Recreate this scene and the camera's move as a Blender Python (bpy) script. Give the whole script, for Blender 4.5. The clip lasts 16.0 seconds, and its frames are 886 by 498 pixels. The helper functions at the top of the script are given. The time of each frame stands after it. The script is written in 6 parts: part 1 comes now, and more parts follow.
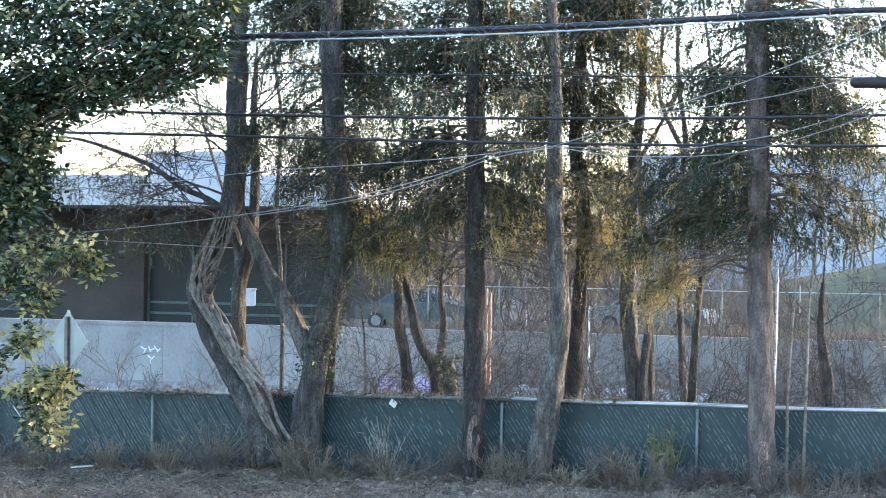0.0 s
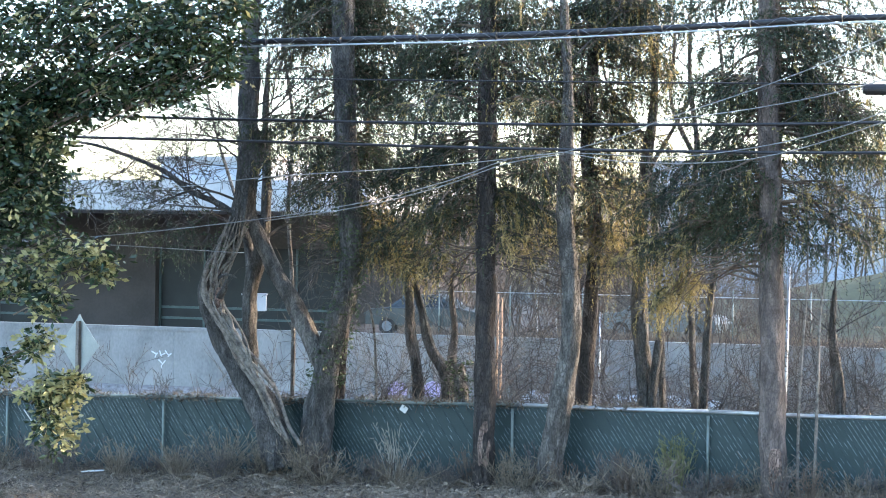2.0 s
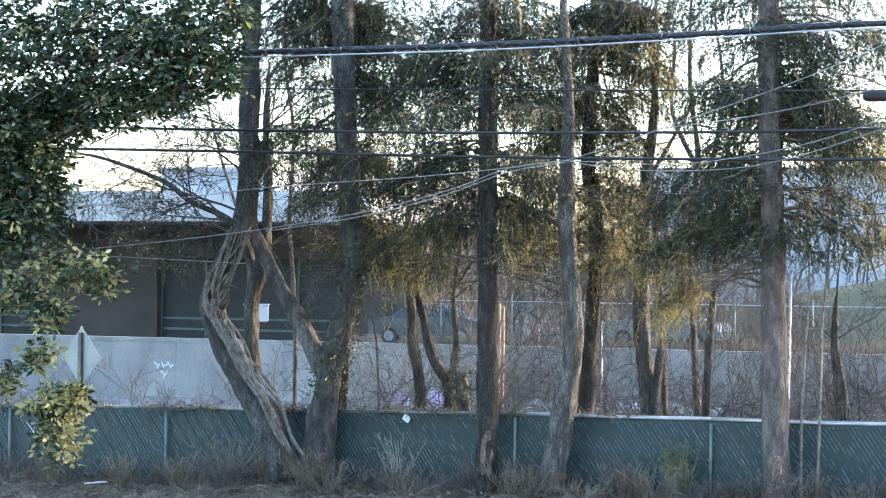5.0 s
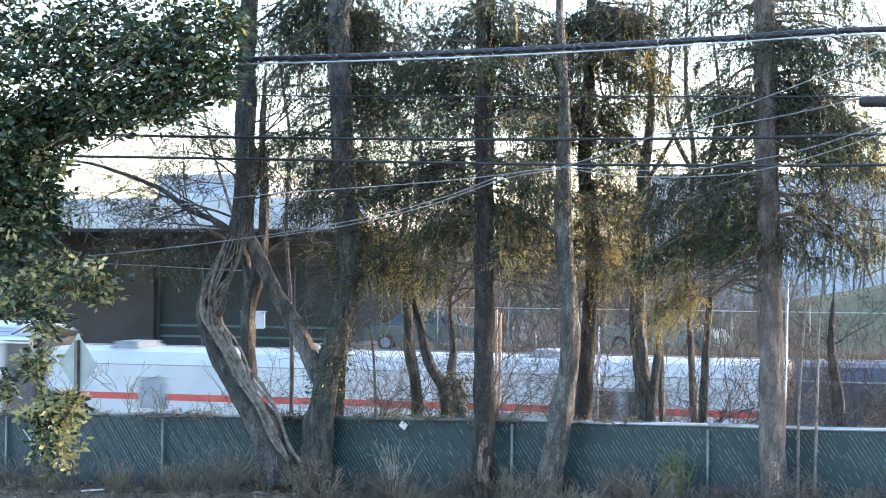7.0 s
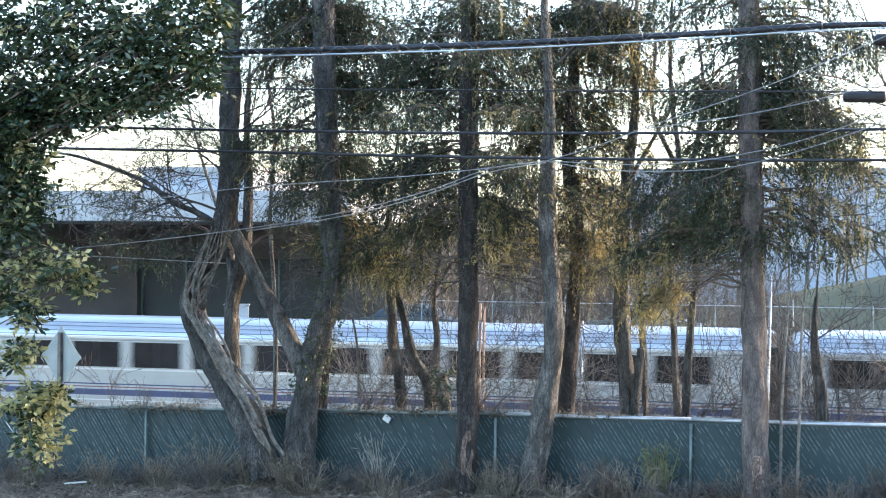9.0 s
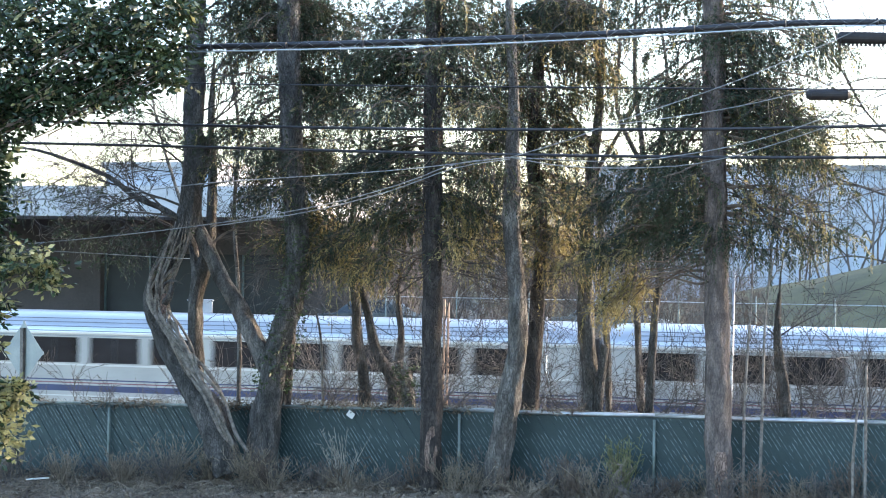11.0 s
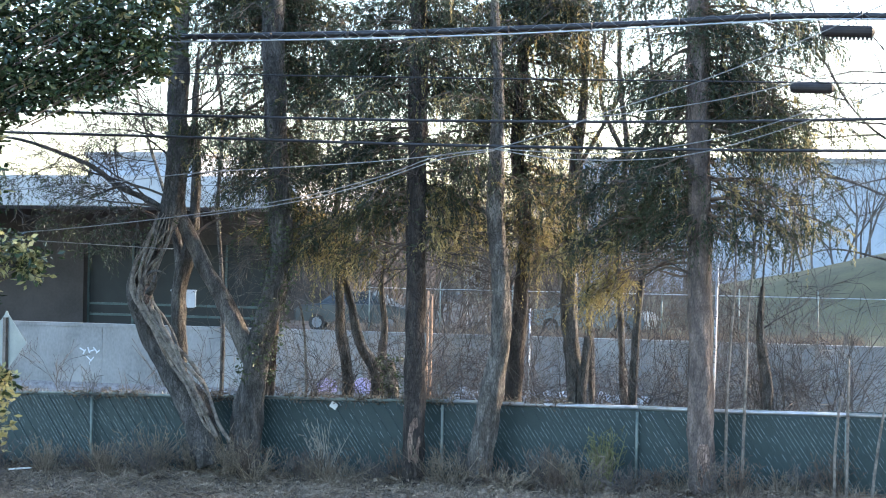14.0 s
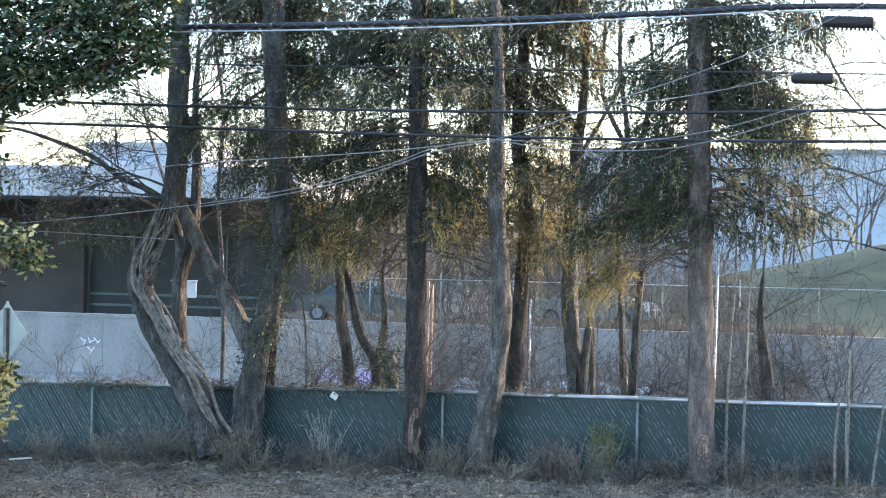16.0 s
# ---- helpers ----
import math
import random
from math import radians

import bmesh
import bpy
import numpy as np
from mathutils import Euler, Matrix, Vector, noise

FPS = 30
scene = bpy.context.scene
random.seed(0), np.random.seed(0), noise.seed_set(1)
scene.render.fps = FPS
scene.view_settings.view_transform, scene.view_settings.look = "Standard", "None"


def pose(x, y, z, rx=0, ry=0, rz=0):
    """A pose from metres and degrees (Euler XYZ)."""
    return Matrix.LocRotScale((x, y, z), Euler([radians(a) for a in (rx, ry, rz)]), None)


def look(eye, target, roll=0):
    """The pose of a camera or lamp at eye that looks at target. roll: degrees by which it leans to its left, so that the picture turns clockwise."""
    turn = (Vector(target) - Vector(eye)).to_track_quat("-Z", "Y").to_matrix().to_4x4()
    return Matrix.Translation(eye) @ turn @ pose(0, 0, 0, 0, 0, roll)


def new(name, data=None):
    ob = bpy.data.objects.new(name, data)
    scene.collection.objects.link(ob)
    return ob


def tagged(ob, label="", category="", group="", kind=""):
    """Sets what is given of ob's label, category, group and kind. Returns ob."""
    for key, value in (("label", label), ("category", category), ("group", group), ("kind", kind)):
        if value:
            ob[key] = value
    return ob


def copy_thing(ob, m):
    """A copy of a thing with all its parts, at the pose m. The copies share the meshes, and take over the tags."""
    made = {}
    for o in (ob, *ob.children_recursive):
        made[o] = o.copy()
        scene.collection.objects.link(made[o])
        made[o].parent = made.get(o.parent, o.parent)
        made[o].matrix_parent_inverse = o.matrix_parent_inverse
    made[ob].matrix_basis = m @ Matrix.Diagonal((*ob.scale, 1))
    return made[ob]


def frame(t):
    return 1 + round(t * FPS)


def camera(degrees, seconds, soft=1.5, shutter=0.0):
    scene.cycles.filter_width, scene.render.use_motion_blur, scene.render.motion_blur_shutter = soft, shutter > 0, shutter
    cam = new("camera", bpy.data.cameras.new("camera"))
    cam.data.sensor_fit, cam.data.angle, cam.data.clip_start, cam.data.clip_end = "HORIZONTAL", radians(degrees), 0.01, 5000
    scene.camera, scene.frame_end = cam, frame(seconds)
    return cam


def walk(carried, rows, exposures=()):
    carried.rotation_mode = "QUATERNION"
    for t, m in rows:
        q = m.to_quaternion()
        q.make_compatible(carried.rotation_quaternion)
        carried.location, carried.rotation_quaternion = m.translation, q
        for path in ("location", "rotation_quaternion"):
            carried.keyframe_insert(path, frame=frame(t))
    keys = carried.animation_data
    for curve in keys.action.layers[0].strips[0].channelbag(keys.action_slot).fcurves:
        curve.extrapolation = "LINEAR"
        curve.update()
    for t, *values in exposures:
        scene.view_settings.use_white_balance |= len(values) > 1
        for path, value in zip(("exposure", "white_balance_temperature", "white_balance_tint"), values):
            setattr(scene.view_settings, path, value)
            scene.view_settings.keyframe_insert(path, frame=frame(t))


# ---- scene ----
# ---------------------------------------------------------------- camera
cam = camera(26.0, 16.0, soft=1.0, shutter=0.35)
walk(cam, [
    (0.0, pose(0, 0, 3.7, 89.906, -0.741, -0.354)),
    (0.5, pose(0, 0, 3.7, 89.938, -0.777, -0.321)),
    (1.0, pose(0, 0, 3.7, 89.973, -0.834, -0.242)),
    (1.5, pose(0, 0, 3.7, 90.021, -0.873, -0.137)),
    (2.0, pose(0, 0, 3.7, 90.073, -0.935, -0.020)),
    (2.5, pose(0, 0, 3.7, 90.150, -0.993, 0.050)),
    (3.0, pose(0, 0, 3.7, 90.177, -0.982, 0.045)),
    (3.5, pose(0, 0, 3.7, 90.186, -1.000, -0.003)),
    (4.0, pose(0, 0, 3.7, 90.218, -0.861, -0.015)),
    (6.5, pose(0, 0, 3.7, 90.530, -0.327, 0.059)),
    (7.0, pose(0, 0, 3.7, 90.546, -0.425, -0.078)),
    (7.5, pose(0, 0, 3.7, 90.529, -0.476, -0.192)),
    (8.0, pose(0, 0, 3.7, 90.484, -0.511, -0.287)),
    (8.5, pose(0, 0, 3.7, 90.420, -0.588, -0.389)),
    (9.0, pose(0, 0, 3.7, 90.357, -0.623, -0.554)),
    (11.5, pose(0, 0, 3.7, 90.215, -0.853, -1.884)),
    (12.0, pose(0, 0, 3.7, 90.160, -0.966, -2.104)),
    (12.5, pose(0, 0, 3.7, 90.107, -1.003, -2.229)),
    (13.0, pose(0, 0, 3.7, 90.076, -1.038, -2.213)),
    (13.5, pose(0, 0, 3.7, 90.029, -0.998, -2.153)),
    (14.0, pose(0, 0, 3.7, 90.001, -1.005, -2.104)),
    (14.5, pose(0, 0, 3.7, 89.937, -0.975, -2.098)),
    (15.0, pose(0, 0, 3.7, 89.869, -1.029, -2.111)),
    (15.5, pose(0, 0, 3.7, 89.793, -1.032, -2.127)),
    (16.0, pose(0, 0, 3.7, 89.718, -1.040, -2.087)),
], exposures=[(0.0, 2.97, 6450, 12), (6.5, 2.95, 6500, 12), (8.5, 2.85, 6500, 12), (12.5, 2.75, 6500, 12), (16.0, 2.8, 6450, 12)])

# ---------------------------------------------------------------- light
SUN_EL, SUN_AZ = 14.0, 66.0          # degrees above the horizon, and right of straight ahead
world = bpy.data.worlds.new("world")
scene.world = world
world.use_nodes = True
wn = world.node_tree.nodes
sky = wn.new("ShaderNodeTexSky")
sky.sky_type, sky.sun_disc = "NISHITA", False
sky.sun_elevation, sky.sun_rotation = radians(SUN_EL), radians(SUN_AZ)
sky.air_density, sky.dust_density, sky.ozone_density = 1.0, 1.5, 2.2
wn["Background"].inputs["Strength"].default_value = 0.15
world.node_tree.links.new(sky.outputs["Color"], wn["Background"].inputs["Color"])

sun_data = bpy.data.lights.new("sun", "SUN")
sun_data.energy, sun_data.angle, sun_data.color = 1.15, radians(0.6), (1.0, 0.76, 0.52)
sun = new("sun", sun_data)
sun_from = Vector((math.sin(radians(SUN_AZ)) * math.cos(radians(SUN_EL)), math.cos(radians(SUN_AZ)) * math.cos(radians(SUN_EL)), math.sin(radians(SUN_EL))))
sun.matrix_world = look(sun_from * 60 + Vector((0, 40, 0)), (0, 40, 0))


# ---------------------------------------------------------------- materials
def mat(name, c1, c2, scale=4.0, rough=0.7, metal=0.0, bump=0.2, fine=40.0, stretch=(1, 1, 1), translucent=0.0, spread=0.0, c3=None):
    """Two colours mixed by noise at two scales, with fine relief; spread: how far single pieces differ in value."""
    m = bpy.data.materials.new(name)
    m.use_nodes = True
    n, l = m.node_tree.nodes, m.node_tree.links
    bsdf = n["Principled BSDF"]
    out = n["Material Output"]
    tc = n.new("ShaderNodeTexCoord")
    mp = n.new("ShaderNodeMapping")
    mp.inputs["Scale"].default_value = stretch
    l.new(tc.outputs["Object"], mp.inputs["Vector"])
    big, small = n.new("ShaderNodeTexNoise"), n.new("ShaderNodeTexNoise")
    for node, s, d in ((big, scale, 5), (small, fine, 4)):
        node.inputs["Scale"].default_value, node.inputs["Detail"].default_value = s, d
        l.new(mp.outputs["Vector"], node.inputs["Vector"])
    add = n.new("ShaderNodeMath")
    add.operation = "MULTIPLY_ADD"
    add.inputs[1].default_value = 0.45
    l.new(small.outputs["Fac"], add.inputs[0])
    l.new(big.outputs["Fac"], add.inputs[2])
    ramp = n.new("ShaderNodeValToRGB")
    ramp.color_ramp.elements[0].position, ramp.color_ramp.elements[0].color = 0.52, (*c1, 1)
    ramp.color_ramp.elements[1].position, ramp.color_ramp.elements[1].color = 0.92, (*c2, 1)
    if c3:
        e = ramp.color_ramp.elements.new(0.72)
        e.color = (*c3, 1)
    l.new(add.outputs[0], ramp.inputs["Fac"])
    colour = ramp.outputs["Color"]
    if spread:
        info = n.new("ShaderNodeNewGeometry")
        ma = n.new("ShaderNodeMath")
        ma.operation = "MULTIPLY_ADD"
        ma.inputs[1].default_value, ma.inputs[2].default_value = 2 * spread, 1 - spread
        l.new(info.outputs["Random Per Island"], ma.inputs[0])
        hsv = n.new("ShaderNodeHueSaturation")
        l.new(ma.outputs[0], hsv.inputs["Value"])
        l.new(colour, hsv.inputs["Color"])
        colour = hsv.outputs["Color"]
    l.new(colour, bsdf.inputs["Base Color"])
    bsdf.inputs["Roughness"].default_value, bsdf.inputs["Metallic"].default_value = rough, metal
    if bump:
        b = n.new("ShaderNodeBump")
        b.inputs["Strength"].default_value, b.inputs["Distance"].default_value = bump, 0.02
        l.new(add.outputs[0], b.inputs["Height"])
        l.new(b.outputs["Normal"], bsdf.inputs["Normal"])
    if translucent:
        tr, mix = n.new("ShaderNodeBsdfTranslucent"), n.new("ShaderNodeMixShader")
        l.new(colour, tr.inputs["Color"])
        mix.inputs["Fac"].default_value = translucent
        l.new(bsdf.outputs[0], mix.inputs[1])
        l.new(tr.outputs[0], mix.inputs[2])
        l.new(mix.outputs[0], out.inputs["Surface"])
    return m


def bark(name, crack, plate, pale, scale, squash=0.22, gap=0.32):
    """Bark: pale and dark plates between cracks, with strong relief."""
    m = mat(name, crack, plate, 7, 0.95, bump=0.5, fine=55, stretch=(1, 1, 0.4), c3=pale)
    n, l = m.node_tree.nodes, m.node_tree.links
    tc, mp = n.new("ShaderNodeTexCoord"), n.new("ShaderNodeMapping")
    mp.inputs["Scale"].default_value = (1, 1, squash)
    vo = n.new("ShaderNodeTexVoronoi")
    vo.feature = "DISTANCE_TO_EDGE"
    vo.inputs["Scale"].default_value = scale
    wob = n.new("ShaderNodeTexNoise")
    wob.inputs["Scale"].default_value = 9
    mixv = n.new("ShaderNodeVectorMath")
    mixv.operation = "MULTIPLY_ADD"
    mixv.inputs[1].default_value = (0.12, 0.12, 0.12)
    l.new(tc.outputs["Object"], mp.inputs["Vector"])
    l.new(tc.outputs["Object"], wob.inputs["Vector"])
    l.new(wob.outputs["Color"], mixv.inputs[0])
    l.new(mp.outputs["Vector"], mixv.inputs[2])
    l.new(mixv.outputs[0], vo.inputs["Vector"])
    ramp = n.new("ShaderNodeValToRGB")
    ramp.color_ramp.elements[0].position, ramp.color_ramp.elements[0].color = 0.0, (gap, gap, gap, 1)
    ramp.color_ramp.elements[1].position, ramp.color_ramp.elements[1].color = 0.16, (1, 1, 1, 1)
    l.new(vo.outputs["Distance"], ramp.inputs["Fac"])
    mul = n.new("ShaderNodeMix")
    mul.data_type, mul.blend_type = "RGBA", "MULTIPLY"
    mul.inputs["Factor"].default_value = 1.0
    bsdf = n["Principled BSDF"]
    l.new(bsdf.inputs["Base Color"].links[0].from_socket, mul.inputs[6])
    l.new(ramp.outputs["Color"], mul.inputs[7])
    l.new(mul.outputs[2], bsdf.inputs["Base Color"])
    bp = n.new("ShaderNodeBump")
    bp.inputs["Strength"].default_value, bp.inputs["Distance"].default_value = 1.0, 0.03
    l.new(ramp.outputs["Color"], bp.inputs["Height"])
    l.new(bsdf.inputs["Normal"].links[0].from_socket, bp.inputs["Normal"])
    l.new(bp.outputs["Normal"], bsdf.inputs["Normal"])
    return m


M_GROUND = mat("dry_ground", (0.06, 0.046, 0.036), (0.17, 0.135, 0.10), 1.2, 0.95, bump=0.6)
M_BALLAST = mat("ballast", (0.12, 0.11, 0.10), (0.30, 0.28, 0.27), 6, 0.95, bump=0.8)
M_CONCRETE = mat("concrete", (0.18, 0.178, 0.172), (0.33, 0.32, 0.305), 0.9, 0.85, bump=0.15, fine=14, stretch=(1, 1, 0.6))
M_BARK = bark("grey_bark", (0.065, 0.058, 0.052), (0.27, 0.245, 0.22), (0.14, 0.127, 0.113), 26, 0.13, 0.5)
M_BARK_MID = bark("dull_bark", (0.045, 0.042, 0.04), (0.19, 0.178, 0.166), (0.096, 0.09, 0.084), 26, 0.13, 0.5)
M_BARK_DARK = bark("spruce_bark", (0.028, 0.024, 0.023), (0.11, 0.09, 0.08), (0.055, 0.045, 0.040), 22, 0.14, 0.5)
M_BARK_PINK = bark("pinkish_bark", (0.09, 0.07, 0.062), (0.29, 0.228, 0.20), (0.16, 0.127, 0.112), 26, 0.25, 0.68)
# bare wood of two scars, and painted sunlight on the large spruce
M_SCAR_SUN = bark("stripped_sunlit_bark", (0.16, 0.10, 0.08), (0.42, 0.29, 0.23), (0.28, 0.19, 0.15), 30, 0.3)
M_ASPHALT = mat("asphalt", (0.035, 0.035, 0.038), (0.065, 0.065, 0.068), 0.4, 0.9, bump=0.3, fine=20)
# stake wood with the sun's orange mixed into its colour
M_WOOD_SUNLIT = mat("sunlit_wood", (0.36, 0.22, 0.14), (0.55, 0.38, 0.26), 8, 0.85, bump=0.4, stretch=(1, 1, 0.2))
M_VINE = mat("vine", (0.08, 0.068, 0.058), (0.28, 0.245, 0.21), 10, 0.9, bump=0.4)
M_TWIG = mat("twig", (0.07, 0.05, 0.04), (0.20, 0.15, 0.11), 5, 0.9, bump=0)
M_TWIG_DARK = mat("dark_twig", (0.035, 0.03, 0.027), (0.10, 0.085, 0.075), 5, 0.9, bump=0)
M_TWIG_RED = mat("brown_twig", (0.072, 0.061, 0.055), (0.19, 0.162, 0.142), 5, 0.9, bump=0, spread=0.3)
M_NEEDLE = mat("spruce_needles", (0.020, 0.038, 0.026), (0.066, 0.076, 0.034), 1.1, 0.55, bump=0, translucent=0.25, spread=0.35)
# gold of the low sun put into the needle colour
M_NEEDLE_SUNLIT = mat("sunlit_needles", (0.15, 0.125, 0.045), (0.42, 0.34, 0.15), 2.0, 0.6, bump=0, translucent=0.45, spread=0.35)
M_LEAF = mat("laurel_leaf", (0.016, 0.036, 0.020), (0.060, 0.085, 0.036), 2.5, 0.24, bump=0, translucent=0.15, spread=0.4)
# leaves the sun catches, its warm light painted into their colour
M_LEAF_SUNLIT = mat("sunlit_leaf", (0.20, 0.19, 0.07), (0.52, 0.47, 0.22), 3.0, 0.3, bump=0, translucent=0.3, spread=0.3)
M_IVY = mat("ivy_leaf", (0.025, 0.045, 0.02), (0.07, 0.09, 0.035), 3, 0.45, bump=0, translucent=0.15, spread=0.4)
M_STRAW = mat("straw", (0.11, 0.085, 0.062), (0.40, 0.33, 0.25), 1.0, 0.9, bump=0, translucent=0.2, spread=0.4)
M_STALK = mat("pale_stalk", (0.30, 0.27, 0.22), (0.60, 0.55, 0.47), 2.0, 0.85, bump=0, translucent=0.2, spread=0.3)
M_GREENWEED = mat("green_weed", (0.16, 0.165, 0.07), (0.33, 0.32, 0.15), 2.0, 0.8, bump=0, translucent=0.3, spread=0.4)
M_RUSTWEED = mat("rust_weed", (0.13, 0.095, 0.07), (0.29, 0.225, 0.17), 2.0, 0.8, bump=0, translucent=0.3, spread=0.4)
M_SLAT = mat("green_slat", (0.012, 0.030, 0.033), (0.029, 0.058, 0.060), 2.0, 0.55, bump=0.1, spread=0.1)
M_WIRE = mat("galvanised_wire", (0.17, 0.24, 0.26), (0.42, 0.50, 0.52), 3, 0.45, metal=0.3, bump=0)
M_GALV = mat("galvanised_steel", (0.38, 0.40, 0.42), (0.62, 0.64, 0.66), 6, 0.42, metal=0.7, bump=0.05)
M_POSTGREEN = mat("green_post", (0.12, 0.16, 0.15), (0.26, 0.30, 0.28), 8, 0.5, metal=0.3, bump=0.05)
M_CABLE = mat("black_cable", (0.012, 0.012, 0.014), (0.035, 0.035, 0.04), 12, 0.5, bump=0.1)
M_STRAND = mat("steel_strand", (0.42, 0.43, 0.45), (0.62, 0.63, 0.66), 20, 0.35, metal=0.8, bump=0.05)
M_CASE = mat("brown_case", (0.012, 0.011, 0.012), (0.028, 0.024, 0.024), 8, 0.6, bump=0.1)
M_DROP = mat("grey_drop_wire", (0.12, 0.12, 0.12), (0.26, 0.26, 0.26), 20, 0.5, bump=0)
M_SIGNBACK = mat("sign_back", (0.24, 0.27, 0.27), (0.34, 0.36, 0.35), 3, 0.5, metal=0.35, bump=0.05)
M_SIGNPOST = mat("sign_post", (0.10, 0.09, 0.085), (0.22, 0.19, 0.17), 10, 0.6, metal=0.5, bump=0.1)
M_BROWNWALL = mat("brown_wall", (0.052, 0.044, 0.042), (0.09, 0.076, 0.071), 0.6, 0.85, bump=0.1, fine=9)
M_FASCIA = mat("pale_fascia", (0.36, 0.36, 0.37), (0.50, 0.50, 0.50), 0.8, 0.6, bump=0.05, fine=8)
M_DARKGLASS = mat("dark_glass", (0.008, 0.010, 0.011), (0.02, 0.025, 0.025), 1, 0.6, bump=0)
M_TEAL = mat("teal_metal", (0.05, 0.085, 0.085), (0.09, 0.13, 0.13), 3, 0.5, bump=0.05)
M_SIDING = mat("pale_siding", (0.38, 0.43, 0.50), (0.50, 0.54, 0.60), 0.7, 0.6, bump=0.05, fine=7)
M_WHITE = mat("white_paint", (0.62, 0.62, 0.60), (0.76, 0.76, 0.74), 3, 0.5, bump=0.05)
M_ROOFING = mat("grey_roofing", (0.20, 0.20, 0.21), (0.32, 0.32, 0.33), 1, 0.8, bump=0.1)
M_GRASS = mat("hill_grass", (0.052, 0.054, 0.024), (0.112, 0.104, 0.044), 0.5, 0.95, bump=0.6, fine=10)
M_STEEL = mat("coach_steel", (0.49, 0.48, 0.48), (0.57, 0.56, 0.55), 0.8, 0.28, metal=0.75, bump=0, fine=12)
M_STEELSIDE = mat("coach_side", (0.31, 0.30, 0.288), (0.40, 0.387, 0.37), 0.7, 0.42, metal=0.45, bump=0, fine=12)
M_TRAINGLASS = mat("coach_glass", (0.010, 0.011, 0.012), (0.025, 0.025, 0.027), 1, 0.10, bump=0)
M_BLUE = mat("blue_stripe", (0.030, 0.036, 0.09), (0.052, 0.06, 0.13), 2, 0.4, bump=0)
M_RED = mat("red_stripe", (0.42, 0.045, 0.04), (0.56, 0.08, 0.06), 2, 0.4, bump=0)
M_LOCOWHITE = mat("engine_white", (0.40, 0.40, 0.41), (0.51, 0.51, 0.51), 0.8, 0.35, bump=0.02, fine=10)
M_ENDDARK = mat("dark_end", (0.06, 0.05, 0.048), (0.11, 0.09, 0.085), 2, 0.6, bump=0.05)
# warm tint stands in for the sun's glint on the coach end
M_GLINT = mat("glint_steel", (0.46, 0.43, 0.36), (0.56, 0.52, 0.43), 2, 0.35, metal=0.6, bump=0.02)
M_LOCOBLUE = mat("engine_blue", (0.034, 0.036, 0.052), (0.062, 0.064, 0.084), 0.8, 0.6, bump=0.02, fine=10)
M_LOCOGREY = mat("engine_grey", (0.16, 0.17, 0.18), (0.28, 0.29, 0.30), 2, 0.5, bump=0.1)
M_BLACK = mat("undergear", (0.018, 0.017, 0.016), (0.05, 0.045, 0.04), 4, 0.7, bump=0.2)
M_RAIL = mat("rail_steel", (0.20, 0.15, 0.12), (0.36, 0.30, 0.26), 4, 0.45, metal=0.6, bump=0.1)
M_TIE = mat("sleeper", (0.06, 0.045, 0.035), (0.14, 0.11, 0.09), 4, 0.9, bump=0.3)
M_CARGLASS = mat("car_glass", (0.01, 0.012, 0.014), (0.03, 0.034, 0.036), 1, 0.08, bump=0)
M_CARGREY = mat("grey_car_paint", (0.16, 0.20, 0.22), (0.22, 0.26, 0.28), 2, 0.3, bump=0)
M_CARDARK = mat("dark_car_paint", (0.028, 0.038, 0.042), (0.048, 0.06, 0.064), 2, 0.3, bump=0)
M_PURPLE = mat("purple_spray", (0.40, 0.30, 0.52), (0.58, 0.48, 0.68), 6, 0.7, bump=0)
M_SPRAY = mat("white_spray", (0.58, 0.60, 0.64), (0.74, 0.75, 0.78), 6, 0.7, bump=0)
M_DEADLEAF = mat("dead_leaf", (0.05, 0.042, 0.03), (0.24, 0.20, 0.15), 5, 0.8, bump=0, translucent=0.2, spread=0.5)
M_REDDULL = mat("dull_red_stripe", (0.16, 0.05, 0.06), (0.24, 0.09, 0.10), 2, 0.4, bump=0)
M_LITTER = mat("leaf_litter", (0.04, 0.03, 0.024), (0.30, 0.24, 0.18), 2.2, 0.9, bump=0, spread=0.55)
M_STONE = mat("pale_stone", (0.42, 0.45, 0.50), (0.72, 0.75, 0.78), 5, 0.8, bump=0.4, spread=0.3)


